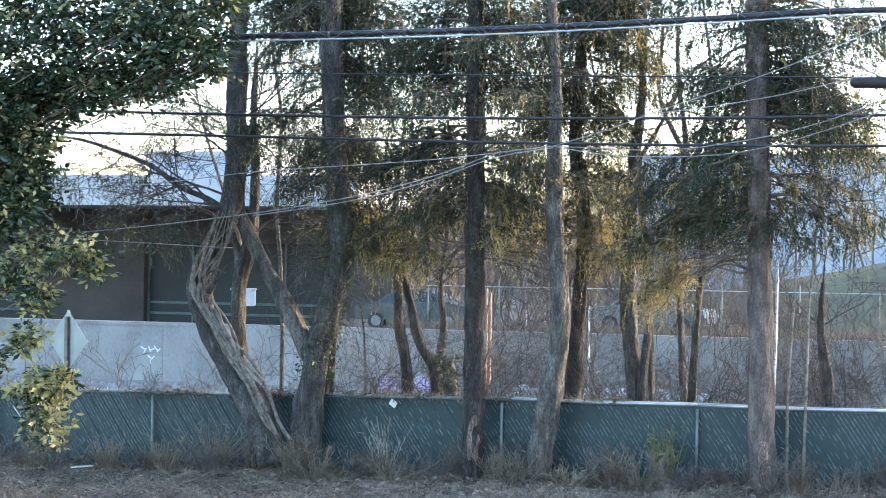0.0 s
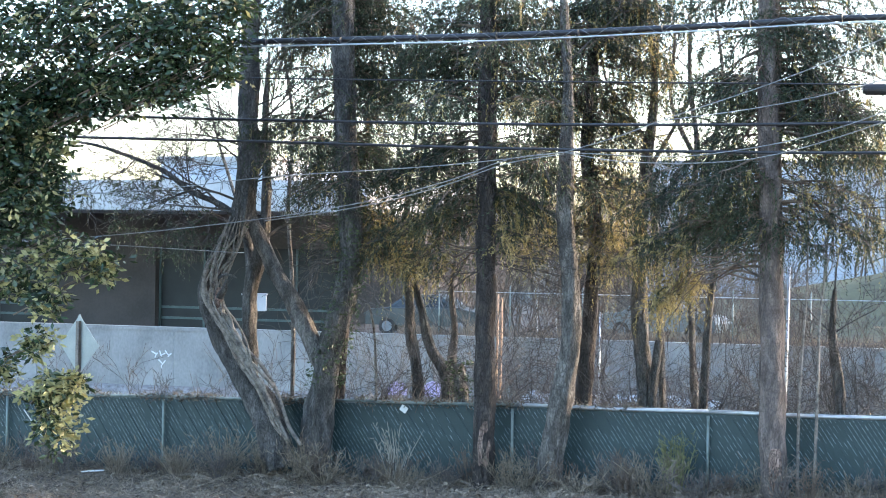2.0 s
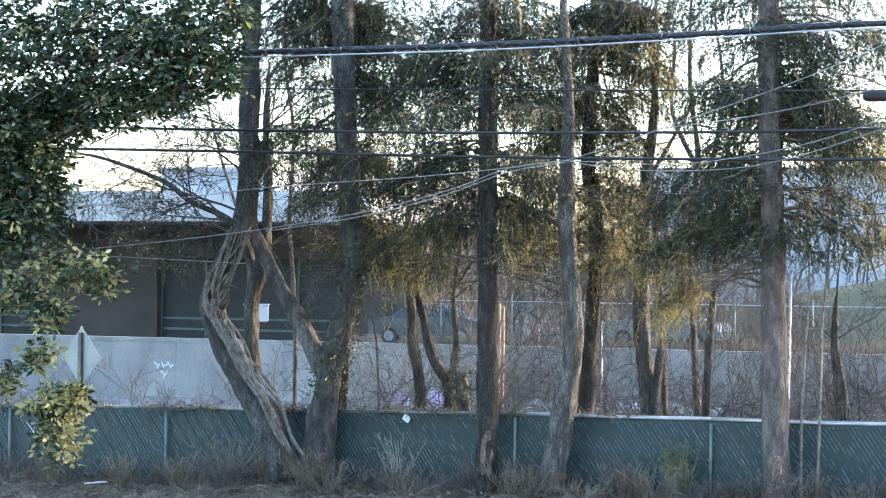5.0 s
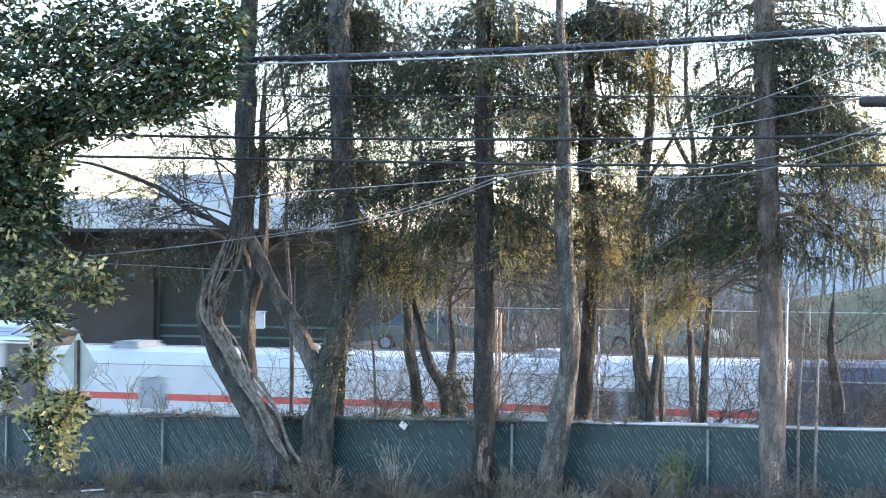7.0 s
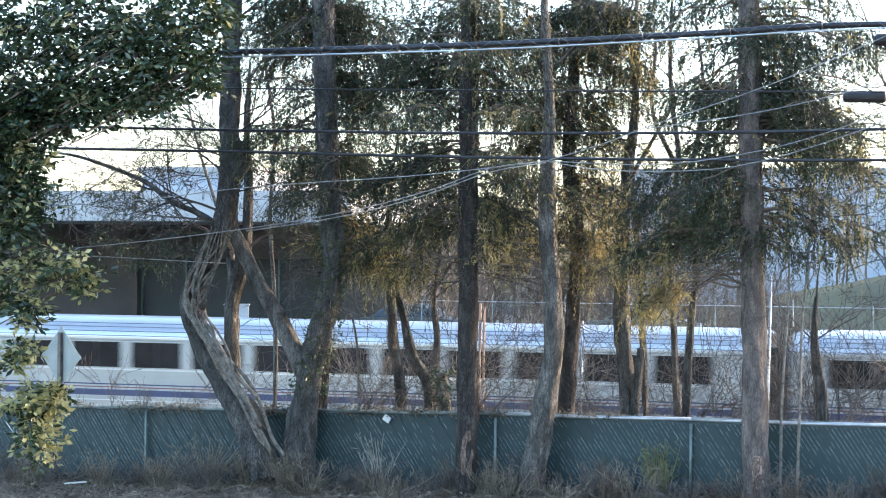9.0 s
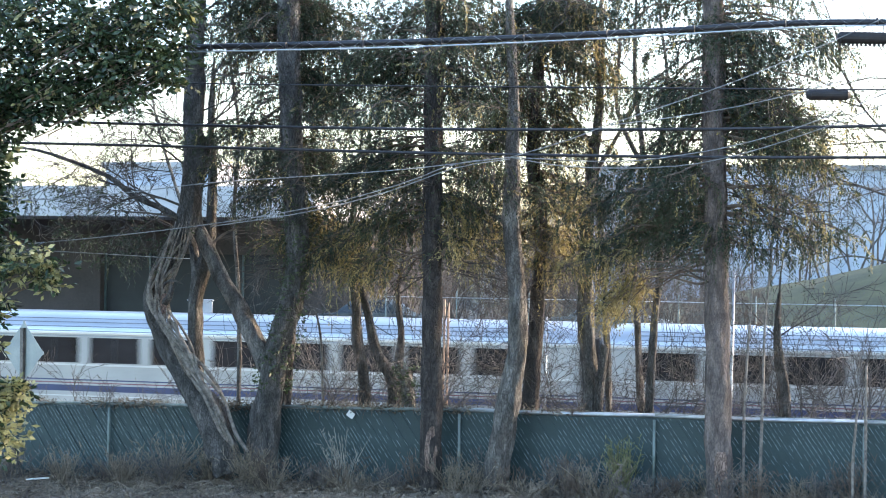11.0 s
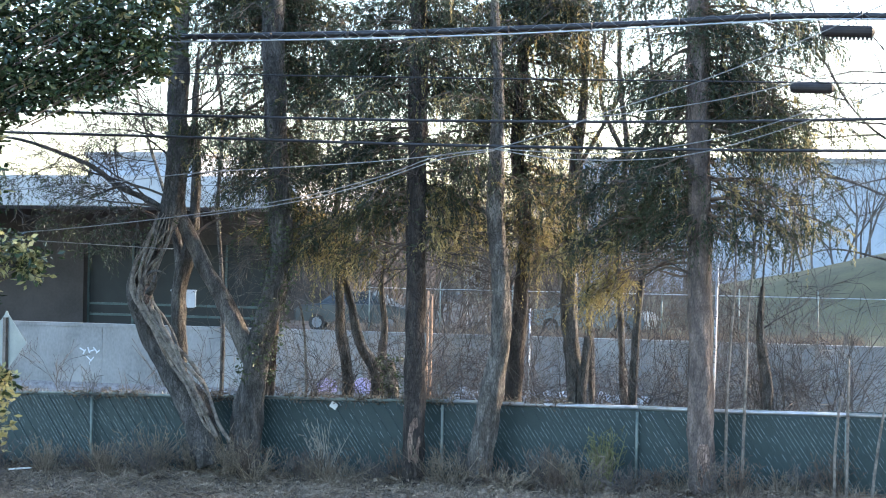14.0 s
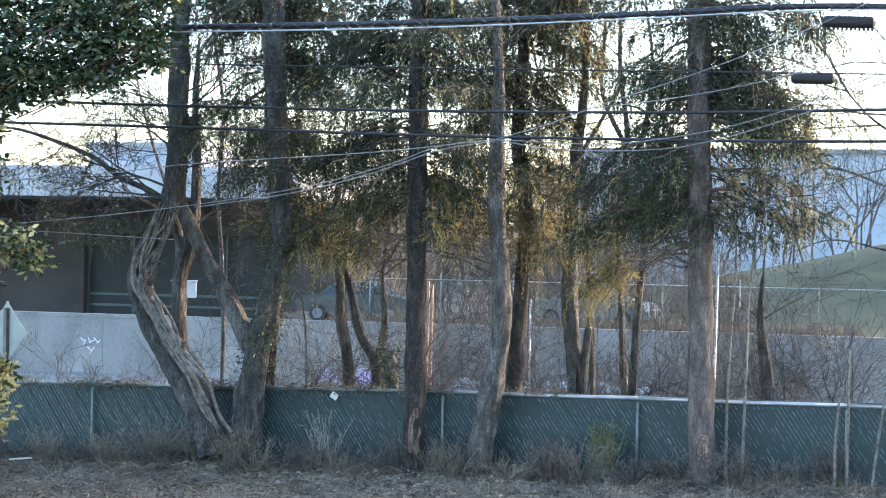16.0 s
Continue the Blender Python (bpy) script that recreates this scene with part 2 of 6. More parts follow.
# ---------------------------------------------------------------- mesh helpers
class Build:
    """Collects faces for one mesh."""

    def __init__(self):
        self.v, self.f = [], []

    def add(self, verts, faces):
        k = len(self.v)
        self.v += [tuple(p) for p in verts]
        self.f += [tuple(i + k for i in face) for face in faces]

    def box(self, x0, y0, z0, x1, y1, z1, m=None):
        p = [Vector((x, y, z)) for z in (z0, z1) for x, y in ((x0, y0), (x1, y0), (x1, y1), (x0, y1))]
        self.add([m @ q for q in p] if m else p, [(3, 2, 1, 0), (4, 5, 6, 7), (0, 1, 5, 4), (1, 2, 6, 5), (2, 3, 7, 6), (3, 0, 4, 7)])

    def tube(self, pts, radii, n=8, knobs=0.0, seed=0.0, caps=True):
        pts = [Vector(p) for p in pts]
        k, ring = len(self.v), None
        side = None
        for i, p in enumerate(pts):
            d = (pts[min(i + 1, len(pts) - 1)] - pts[max(i - 1, 0)]).normalized()
            if side is None:
                side = d.orthogonal().normalized()
            side = (side - d * side.dot(d)).normalized()
            up = d.cross(side)
            for j in range(n):
                a = 2 * math.pi * j / n
                r = radii[i]
                if knobs:
                    r *= 1 + knobs * noise.noise(Vector((math.cos(a) * 2.2 + seed, math.sin(a) * 2.2, p.z * 1.7))) + 0.5 * knobs * noise.noise(Vector((math.cos(a) * 6 + seed, math.sin(a) * 6, p.z * 4)))
                self.v.append(tuple(p + (side * math.cos(a) + up * math.sin(a)) * r))
        for i in range(len(pts) - 1):
            for j in range(n):
                a, b = k + i * n + j, k + i * n + (j + 1) % n
                self.f.append((a, b, b + n, a + n))
        if caps:
            self.f.append(tuple(k + j for j in reversed(range(n))))
            e = k + (len(pts) - 1) * n
            self.f.append(tuple(e + j for j in range(n)))

    def mesh(self, name, material, smooth=False):
        me = bpy.data.meshes.new(name)
        me.from_pydata(self.v, [], self.f)
        me.materials.append(material)
        if smooth:
            me.polygons.foreach_set("use_smooth", [True] * len(me.polygons))
        me.update()
        return me


def part(name, b, material, parent=None, label="", smooth=False, at=None):
    ob = new(name, b.mesh(name, material, smooth))
    if parent:
        ob.parent = parent
    if at:
        ob.matrix_basis = at
    if label:
        ob["label"] = label
    return ob


def thing(name, m, label, category, group=""):
    ob = new(name)
    ob.empty_display_size = 0.3
    ob.matrix_basis = m
    return tagged(ob, label, category, group)


def spline(pts, step=0.15):
    """A smooth line through the points, as (place, fraction) at about even steps."""
    p = [Vector(q) for q in pts]
    p = [p[0] * 2 - p[1]] + p + [p[-1] * 2 - p[-2]]
    out = []
    for i in range(1, len(p) - 2):
        n = max(1, int((p[i + 1] - p[i]).length / step))
        for j in range(n):
            t = j / n
            out.append((0.5 * (2 * p[i] + (p[i + 1] - p[i - 1]) * t + (2 * p[i - 1] - 5 * p[i] + 4 * p[i + 1] - p[i + 2]) * t * t + (3 * p[i] - p[i - 1] - 3 * p[i + 1] + p[i + 2]) * t ** 3), i - 1 + t))
    out.append((p[-2], len(p) - 3.0))
    return out


def limb(b, pts, radii, n=12, step=0.15, knobs=0.18, seed=0.0):
    s = spline(pts, step)
    rr = [radii[min(int(f), len(radii) - 2)] * (1 - (f - min(int(f), len(radii) - 2))) + radii[min(int(f), len(radii) - 2) + 1] * (f - min(int(f), len(radii) - 2)) for _, f in s]
    b.tube([q for q, _ in s], rr, n, knobs, seed)
    return [q for q, _ in s]


def rest(a, b, c):
    return max(0.0, min(1.0, (c - a) / (b - a))) ** 2 * (3 - 2 * max(0.0, min(1.0, (c - a) / (b - a))))


# ---------------------------------------------------------------- ground
T18, T22 = math.tan(radians(18)), math.tan(radians(22))


def ground_height(x, y):
    v, w = y + T18 * x, y + T22 * x
    near = 0.10 + 0.025 * max(-12, min(12, x)) + 0.04 * noise.noise(Vector((x * 0.7, y * 0.7, 0)))
    low = -2.35 + 0.03 * noise.noise(Vector((x, y, 3)))
    z = near + (low - near) * rest(31.5, 42, w)
    z += (-1.15 - low) * rest(62.0, 63.2, v)
    z += (0.70 + 1.15) * rest(64.2, 64.45, v)
    z -= 1.0 * rest(65.2, 67.5, v) * (1 - rest(-7, -2.5, x)) * (1 - rest(120, 170, v))
    z += max(0.0, min(4.5, (x - 8.2) * 0.25)) * rest(66, 84, v) * (1 - rest(86, 115, v))
    return z


def build_ground():
    xs = [-1500, -600, -250, -120, -60, -35, -22] + [-16 + 0.5 * i for i in range(61)] + [17, 20, 24, 30, 40, 60, 120, 250, 600, 1500]
    vs = [-1500, -500, -150, -50, -10, 5, 14, 20] + [24 + 0.4 * i for i in range(24)] + [34, 35, 36, 38, 40, 42, 44, 48, 53, 57, 61, 62, 62.5, 63.2, 64.2, 64.45, 66, 68, 71, 75, 80, 84, 95, 110, 130, 170, 260, 500, 1200, 3500]
    b = Build()
    for v in vs:
        for x in xs:
            y = v - T18 * max(-120, min(120, x))
            b.v.append((x, y, ground_height(x, y)))
    n = len(xs)
    for j in range(len(vs) - 1):
        for i in range(n - 1):
            b.f.append((j * n + i, j * n + i + 1, (j + 1) * n + i + 1, (j + 1) * n + i))
    g = part("ground", b, M_GROUND, smooth=True)
    g.data.materials.append(M_BALLAST)
    g.data.materials.append(M_GRASS)
    g.data.materials.append(M_ASPHALT)
    for p in g.data.polygons:
        v = p.center.y + T18 * p.center.x
        p.material_index = 1 if 44 < v < 64.3 else 2 if v > 64.3 and p.center.x > 6 else 3 if v > 64.3 else 0
    tagged(g, "dry grassy ground falling to a stony railway cutting", "ground", kind="structure")


build_ground()


def on_line(s, off, z, y0, deg):
    """A place s metres along a line that runs through (0, y0) and bends away by deg, off metres behind it."""
    a = radians(deg)
    return Vector((s * math.cos(a) + off * math.sin(a), y0 - s * math.sin(a) + off * math.cos(a), z))


def line_pose(s, off, z, y0, deg):
    q = on_line(s, off, z, y0, deg)
    return pose(q.x, q.y, q.z, 0, 0, -deg)


# ---------------------------------------------------------------- railway
def build_track():
    tr = thing("railway_track", line_pose(0, 1.55, -2.35, 58, 18), "steel rails on dark timber sleepers in ballast", "railway track")
    for y in (-0.72, 0.72):
        b = Build()
        b.box(-160, y - 0.035, 0.05, 200, y + 0.035, 0.20)
        part("rail", b, M_RAIL, tr)
    b = Build()
    for i in range(220):
        x = -66 + i * 0.6
        b.box(x, -1.3, -0.06, x + 0.22, 1.3, 0.05)
    tagged(part("sleepers", b, M_TIE, tr), kind="stuff")


build_track()


def build_wall():
    w = thing("wall_railway", line_pose(0, 0, -1.6, 64, 18), "grey weathered concrete retaining wall behind the railway", "wall")
    w["kind"] = "structure"
    b = Build()
    b.box(-2.69, 0, 0, 2.69, 0.35, 2.38)
    b.box(-2.698, -0.03, 2.38, 2.698, 0.4, 2.5)
    me = None
    for i in range(-6, 9):
        ob = part("panel", b, M_CONCRETE, w) if me is None else new("panel", me)
        me = ob.data
        ob.parent = w
        ob.location = (i * 5.4 - 7.1, 0.01 * (i % 3), 0)
    return w


wall = build_wall()


# ---------------------------------------------------------------- fence with privacy slats
def build_fence():
    L0, L1 = -10.6, 11.0
    f = thing("chain_link_fence", line_pose(0, 0, 0, 29.8, 22), "low chain-link fence woven with dark green privacy slats", "fence")
    base = lambda s: 0.10 + 0.023 * s
    top = lambda s: base(s) + 1.25 - (0.012 * max(0, s - 1))
    s0 = -7.93
    posts = [s0 + 3.05 * i for i in range(-1, 7)]
    for s in posts:
        b = Build()
        b.tube([(s, -0.05, base(s) - 0.1), (s, -0.05, top(s) - 0.06)], [0.024, 0.024], 8)
        part("post", b, M_POSTGREEN, f, smooth=True)
    for a, c in zip(posts, posts[1:]):
        b = Build()
        tr = 0.032 if a > 1.0 else 0.024
        b.tube([(a, 0, top(a)), ((a + c) / 2, 0, top((a + c) / 2) - 0.012), (c, 0, top(c))], [tr, tr, tr], 8)
        part("top_rail", b, M_GALV if a > 1.0 else M_POSTGREEN, f, smooth=True)
        b = Build()
        b.tube([(a, 0, base(a) + 0.05), (c, 0, base(c) + 0.05)], [0.012, 0.012], 6)
        part("bottom_rail", b, M_POSTGREEN, f, smooth=True)
    # slats lean: each runs from the bottom rail up to the top rail
    h, run, w = 1.17, 0.80, 0.124
    b = Build()
    b.add([(0, 0, 0), (w, 0, 0), (w - run, 0, h), (-run, 0, h), (0, 0.012, 0), (w, 0.012, 0), (w - run, 0.012, h), (-run, 0.012, h)],
          [(0, 1, 2, 3), (7, 6, 5, 4), (0, 4, 5, 1), (2, 6, 7, 3), (1, 5, 6, 2), (3, 7, 4, 0)])
    me = b.mesh("slat", M_SLAT)
    rnd = random.Random(5)
    s, n = posts[0], 0
    while s < posts[-1]:
        o = new("slat", me)
        o.parent = f
        o.matrix_basis = Matrix.Translation((s, 0.006 + 0.014 * (n % 2), base(s) + 0.03)) @ Matrix.Rotation(rnd.uniform(-0.004, 0.004), 4, "Y")
        s += 0.108 + rnd.uniform(-0.006, 0.008)
        n += 1
    # the wires that show between the woven slats
    b = Build()
    s, n = posts[0], 0
    while s < posts[-1]:
        s += 0.066 + rnd.uniform(-0.004, 0.004)
        n += 1
        z, k = base(s) + 0.04, 0.05 * (n % 2)
        while k < 1.0:
            e = min(1.0, k + rnd.uniform(0.055, 0.085))
            x = s - run * k
            show = 0.75 + 1.0 * noise.noise(Vector((x * 0.8, k * 1.7, 7.0))) + 0.5 * noise.noise(Vector(((x - 0.8 * k) * 2.3, 0, 3.0))) + (0.4 if e > 0.93 else 0)
            if rnd.random() < show:
                p, q = Vector((x, -0.004, z + h * k)), Vector((s - run * e, -0.010, z + h * e))
                w2 = Vector((rnd.uniform(0.0015, 0.004), 0, 0))
                b.add([p - w2, p + w2, q + w2, q - w2], [(0, 1, 2, 3)])
            k = e + rnd.uniform(0.018, 0.04)
    tagged(part("wire_mesh", b, M_WIRE, f), kind="stuff")
    b = Build()
    s = posts[0]
    while s < posts[-1]:
        s += 0.062
        z, lean = top(s) + 0.01, rnd.uniform(-0.012, 0.012)
        b.tube([(s - 0.016, -0.012, z - 0.03), (s + lean, -0.012, z + rnd.uniform(0.03, 0.05)), (s + 0.016, -0.012, z - 0.03)], [0.005, 0.006, 0.005], 4, caps=False)
    tagged(part("wire_edge", b, M_POSTGREEN, f), kind="stuff")
    return f


build_fence()


# ---------------------------------------------------------------- trees
def down_sprays(rng, starts, dirs, n_blade=22):
    """Needle sprays, some held out flat, most of them hanging as tassels: returns vertices and faces."""
    N = len(starts)
    length = rng.uniform(0.22, 0.60, N)[:, None, None]
    droop = rng.choice([0.12, 0.45, 0.85, 1.0], N, p=[0.16, 0.2, 0.3, 0.34])[:, None, None]
    k = n_blade
    t = np.linspace(0.02, 1.0, k)[None, :, None]
    S, D = starts[:, None, :], dirs[:, None, :]
    down = np.array([0, 0, -1.0])
    axis = S + D * (length * t * (1 - 0.6 * droop * t)) + down * (length * droop * (0.25 * t + 0.65 * t * t))
    along = D * (1 - 1.2 * droop * t) + down * droop * (0.25 + 1.3 * t)
    along /= np.linalg.norm(along, axis=-1, keepdims=True) + 1e-9
    out = np.cross(along, rng.normal(size=(N, k, 3)))
    out /= np.linalg.norm(out, axis=-1, keepdims=True) + 1e-9
    out = out * 0.6 + along * 0.8
    bl = (rng.uniform(0.045, 0.080, (N, k)) * (1.15 - 0.55 * t[..., 0]))[..., None]
    tip = axis + out * bl
    wv = np.cross(out, rng.normal(size=(N, k, 3)))
    wv /= np.linalg.norm(wv, axis=-1, keepdims=True) + 1e-9
    wv *= rng.uniform(0.006, 0.012, (N, k))[..., None]
    mid = axis + out * bl * 0.45
    V = np.stack([axis, mid + wv, tip, mid - wv], 2).reshape(-1, 3)
    F = np.arange(N * k * 4).reshape(-1, 4)
    return V, F


def fast_mesh(name, V, F, material):
    me = bpy.data.meshes.new(name)
    me.vertices.add(len(V))
    me.vertices.foreach_set("co", np.asarray(V, dtype=np.float32).ravel())
    k = F.shape[1]
    me.loops.add(F.size)
    me.loops.foreach_set("vertex_index", F.astype(np.int32).ravel())
    me.polygons.add(len(F))
    me.polygons.foreach_set("loop_start", np.arange(0, F.size, k, dtype=np.int32))
    me.update(calc_edges=True)
    me.materials.append(material)
    return me


def spruce(label, trunk, radii, limbs, masses, seed, skin=None):
    """A spruce: trunk line; groups of free limbs (count, z from, to, azimuth from, to, length from, to);
    and masses of hanging sprays (centre, half sizes, limbs, share of sprays painted sunlit gold)."""
    rng = np.random.default_rng(seed)
    t = thing("spruce_tree", Matrix.Translation(trunk[0]), label, "tree", "row of spruces")
    o = Vector(trunk[0])
    b = Build()
    line = limb(b, [Vector(q) - o for q in trunk], radii, 24, 0.05, 0.26, seed)
    part("trunk", b, skin or M_BARK_DARK, t, smooth=True)
    starts, dirs, golds = [], [], []
    twigs = Build()

    def sprays(p, side, tw, gold):
        tp = [p + side * (tw * g) + Vector((0, 0, -tw * 0.55 * g * g)) for g in (0, 0.33, 0.66, 1)]
        twigs.tube(tp, [0.006, 0.005, 0.004, 0.003], 3, caps=False)
        m = max(2, int(tw / 0.115))
        for g in range(m):
            f2 = (g + rng.random()) / m
            starts.append(p + side * (tw * f2) + Vector((0, 0, -tw * 0.55 * f2 * f2)))
            dirs.append((side * 0.5 + Vector(rng.normal(size=3) * 0.45)).normalized())
            golds.append(rng.random() < gold)

    def branch(q, e, sag, gold, bare, dense):
        d = e - q
        ln = d.length
        flat = Vector((d.x, d.y, 0)).normalized()
        pts = [q + d * f + Vector((0, 0, ln * sag * 4 * f * (1 - f))) + Vector(rng.normal(size=3)) * 0.055 * (0 < f < 1) for f in (0, 0.2, 0.4, 0.6, 0.8, 1)]
        sp = [p for p, _ in spline(pts, 0.10)]
        w = Build()
        w.tube(sp, [max(0.004, 0.022 * (1 - 0.85 * k / len(sp))) for k in range(len(sp))], 5)
        part("limb", w, M_TWIG, t)
        for k, p in enumerate(sp):
            f = k / len(sp)
            if f < bare:
                continue
            for sgn in (-1, 1):
                if rng.random() < dense:
                    tw = (0.50 * (1 - 0.5 * f) + 0.16) * rng.uniform(0.4, 1.2)
                    sprays(p, (Vector((-flat.y, flat.x, rng.uniform(-0.2, 0.2))) * sgn + flat * rng.uniform(0.2, 0.9)).normalized(), tw, gold)

    for count, z0, z1, a0, a1, l0, l1 in limbs:
        for i in range(count):
            z = rng.uniform(z0, z1) - o.z
            q = min(line, key=lambda p: abs(p.z - z))
            az, ln = radians(rng.uniform(a0, a1)), rng.uniform(l0, l1)
            branch(q, q + Vector((math.cos(az), math.sin(az), rng.uniform(-0.35, 0.05))) * ln, 0.07, 0.10, 0.2, 0.72)
    # dead lower limbs, bare and drooping
    for i in range(22):
        z = rng.uniform(3.3, 7.2) - o.z
        q = min(line, key=lambda p: abs(p.z - z))
        az = rng.uniform(0, 2 * math.pi)
        w = Build()
        bare_branches(w, rng, q, Vector((math.cos(az), math.sin(az), rng.uniform(-0.35, 0.2))).normalized(), rng.uniform(0.7, 1.7), rng.uniform(0.010, 0.018), 2, 0.55, -0.07)
        part("dead_limb", w, M_TWIG_DARK, t)
    for c, h, n, gold in masses:
        c = Vector(c) - o
        c.y += 0.2
        for i in range(max(2, int(n * 1.15))):
            e = c + Vector((rng.uniform(-1, 1) * h[0], rng.uniform(-1, 1) * h[1] * 0.8, rng.uniform(-0.8, 1) * h[2]))
            lift = 0.18 * (e.xy - line[0].xy).length + rng.uniform(0, 0.25)
            q = min(line, key=lambda p: abs(p.z - e.z - lift))
            ln = (e - q).length
            branch(q, e, 0.06, gold, max(0.1, 1 - (1.3 * h[0] + 0.25) / max(ln, 0.1)), 0.74)
    tagged(part("twig_wood", twigs, M_TWIG, t), kind="stuff")
    S, D, G = np.array([tuple(p) for p in starts]), np.array([tuple(p) for p in dirs]), np.array(golds)
    # sprays picked as sunlit get the gold-painted needles
    for name, sel, m in (("crown", ~G, M_NEEDLE), ("sunlit_crown", G, M_NEEDLE_SUNLIT)):
        if sel.sum():
            V, F = down_sprays(rng, S[sel], D[sel])
            ob = new(name, fast_mesh(name, V, F, m))
            ob.parent = t
    return t


def bare_branches(b, rng, p, d, length, r, depth, spreadang=0.6, gravity=0.0):
    """A bare, forking branch."""
    n = 4 if depth > 1 else 3 if depth else 2
    pts, rr = [p], [r]
    q, dd = p.copy(), d.copy()
    for i in range(n):
        dd = (dd + Vector(rng.normal(size=3) * 0.16) + Vector((0, 0, gravity))).normalized()
        q = q + dd * (length / n)
        pts.append(q.copy())
        rr.append(max(0.004, r * (1 - 0.6 * (i + 1) / n)))
    b.tube(pts, rr, 4 if r > 0.012 else 3, caps=False)
    if depth <= 0:
        return
    for i in range(1, n + 1):
        for _ in range(1 if i < n else 2):
            if rng.random() < 0.85:
                nd = (dd + Vector(rng.normal(size=3)) * spreadang).normalized()
                bare_branches(b, rng, pts[i], nd, length * rng.uniform(0.45, 0.75), rr[i] * 0.7, depth - 1, spreadang, gravity)


def bare_tree(label, parts_list, seed, skin, twigs=(), name="bare_tree", group=""):
    """A leafless tree: stems (points, radii), and twig starts (place, direction, length, radius, depth)."""
    rng = np.random.default_rng(seed)
    o = Vector(parts_list[0][0][0])
    t = thing(name, Matrix.Translation(o), label, "tree", group)
    for i, (pts, radii, *own) in enumerate(parts_list):
        b = Build()
        limb(b, [Vector(q) - o for q in pts], radii, 26 if i == 0 else 14, 0.05, 0.34, seed + i)
        part("trunk" if i == 0 else "stem", b, own[0] if own else skin, t, smooth=True)
    for p, d, ln, r, depth in twigs:
        b = Build()
        bare_branches(b, rng, Vector(p) - o, Vector(d).normalized(), ln, r, depth)
        part("branch", b, M_TWIG_DARK, t)
    return t


def leaf_cloud(rng, centres, radius, per, length, droop=0.2):
    """Leaves in loose rosettes round the centres."""
    C = np.repeat(centres, per, 0)
    N = len(C)
    d = rng.normal(size=(N, 3))
    d /= np.linalg.norm(d, axis=1, keepdims=True)
    d[:, 2] = d[:, 2] * 0.7 - droop * rng.random(N)
    base = C + d * rng.uniform(0.1, 1.0, (N, 1)) * radius
    ln = rng.uniform(0.6, 1.2, (N, 1)) * length
    tip = base + d * ln
    w = np.cross(d, rng.normal(size=(N, 3)))
    w /= np.linalg.norm(w, axis=1, keepdims=True)
    nrm = np.cross(d, w)
    w = w * ln * rng.uniform(0.17, 0.26, (N, 1))
    mid = base + d * ln * 0.52 - nrm * ln * 0.06
    V = np.stack([base, mid + w + nrm * ln * 0.09, tip, mid - w + nrm * ln * 0.09, mid], 1).reshape(-1, 3)
    k = np.arange(N)[:, None] * 5
    F = np.concatenate([k + [[0, 4, 1]], k + [[1, 4, 2]], k + [[2, 4, 3]], k + [[3, 4, 0]]])
    return V, F.astype(np.int64)


def lobes_fill(rng, lobes, density):
    """Places spread through ellipsoids (centre, half sizes), more of them near the skin."""
    out = []
    for c, h, *k in lobes:
        n = int(density * (k[0] if k else 1) * (h[0] * h[1] + h[1] * h[2] + h[0] * h[2])) + 3
        d = rng.normal(size=(n, 3))
        d /= np.linalg.norm(d, axis=1, keepdims=True)
        d *= rng.random((n, 1)) ** 0.45 * rng.uniform(0.85, 1.12, (n, 1))
        out.append(np.array(c) + d * np.array(h))
    return np.concatenate(out)


def hang(tree, name, material, masses, seed):
    """Drooping sprays in small masses (centre, half sizes, count) on a limb of the tree."""
    rng = np.random.default_rng(seed)
    o = np.array(tree.matrix_basis.translation)
    S = np.concatenate([np.array(c) - o + rng.uniform(-1, 1, (n, 3)) * np.array(h) for c, h, n in masses])
    D = rng.normal(size=S.shape) * np.array([1, 0.6, 0.3])
    V, F = down_sprays(rng, S, D / np.linalg.norm(D, axis=1, keepdims=True))
    ob = new(name, fast_mesh(name, V, F, material))
    ob.parent = tree


def ivy(tree, line, count, size, seed, name="ivy"):
    """Ivy leaves along a trunk line of (place, radius)."""
    rng = np.random.default_rng(seed)
    o = Vector(tree.matrix_basis.translation)
    C = []
    for i in range(count):
        k = rng.integers(0, len(line) - 1)
        f = rng.random()
        q = Vector(line[k][0]).lerp(Vector(line[k + 1][0]), f) - o
        a = rng.uniform(0, 6.28)
        r = line[k][1] * rng.uniform(0.95, 1.25)
        C.append(tuple(q + Vector((math.cos(a) * r, math.sin(a) * r, 0))))
    V, F = leaf_cloud(rng, np.array(C), 0.05, 4, size)
    ob = new(name, fast_mesh(name, V, F, M_IVY))
    ob.parent = tree


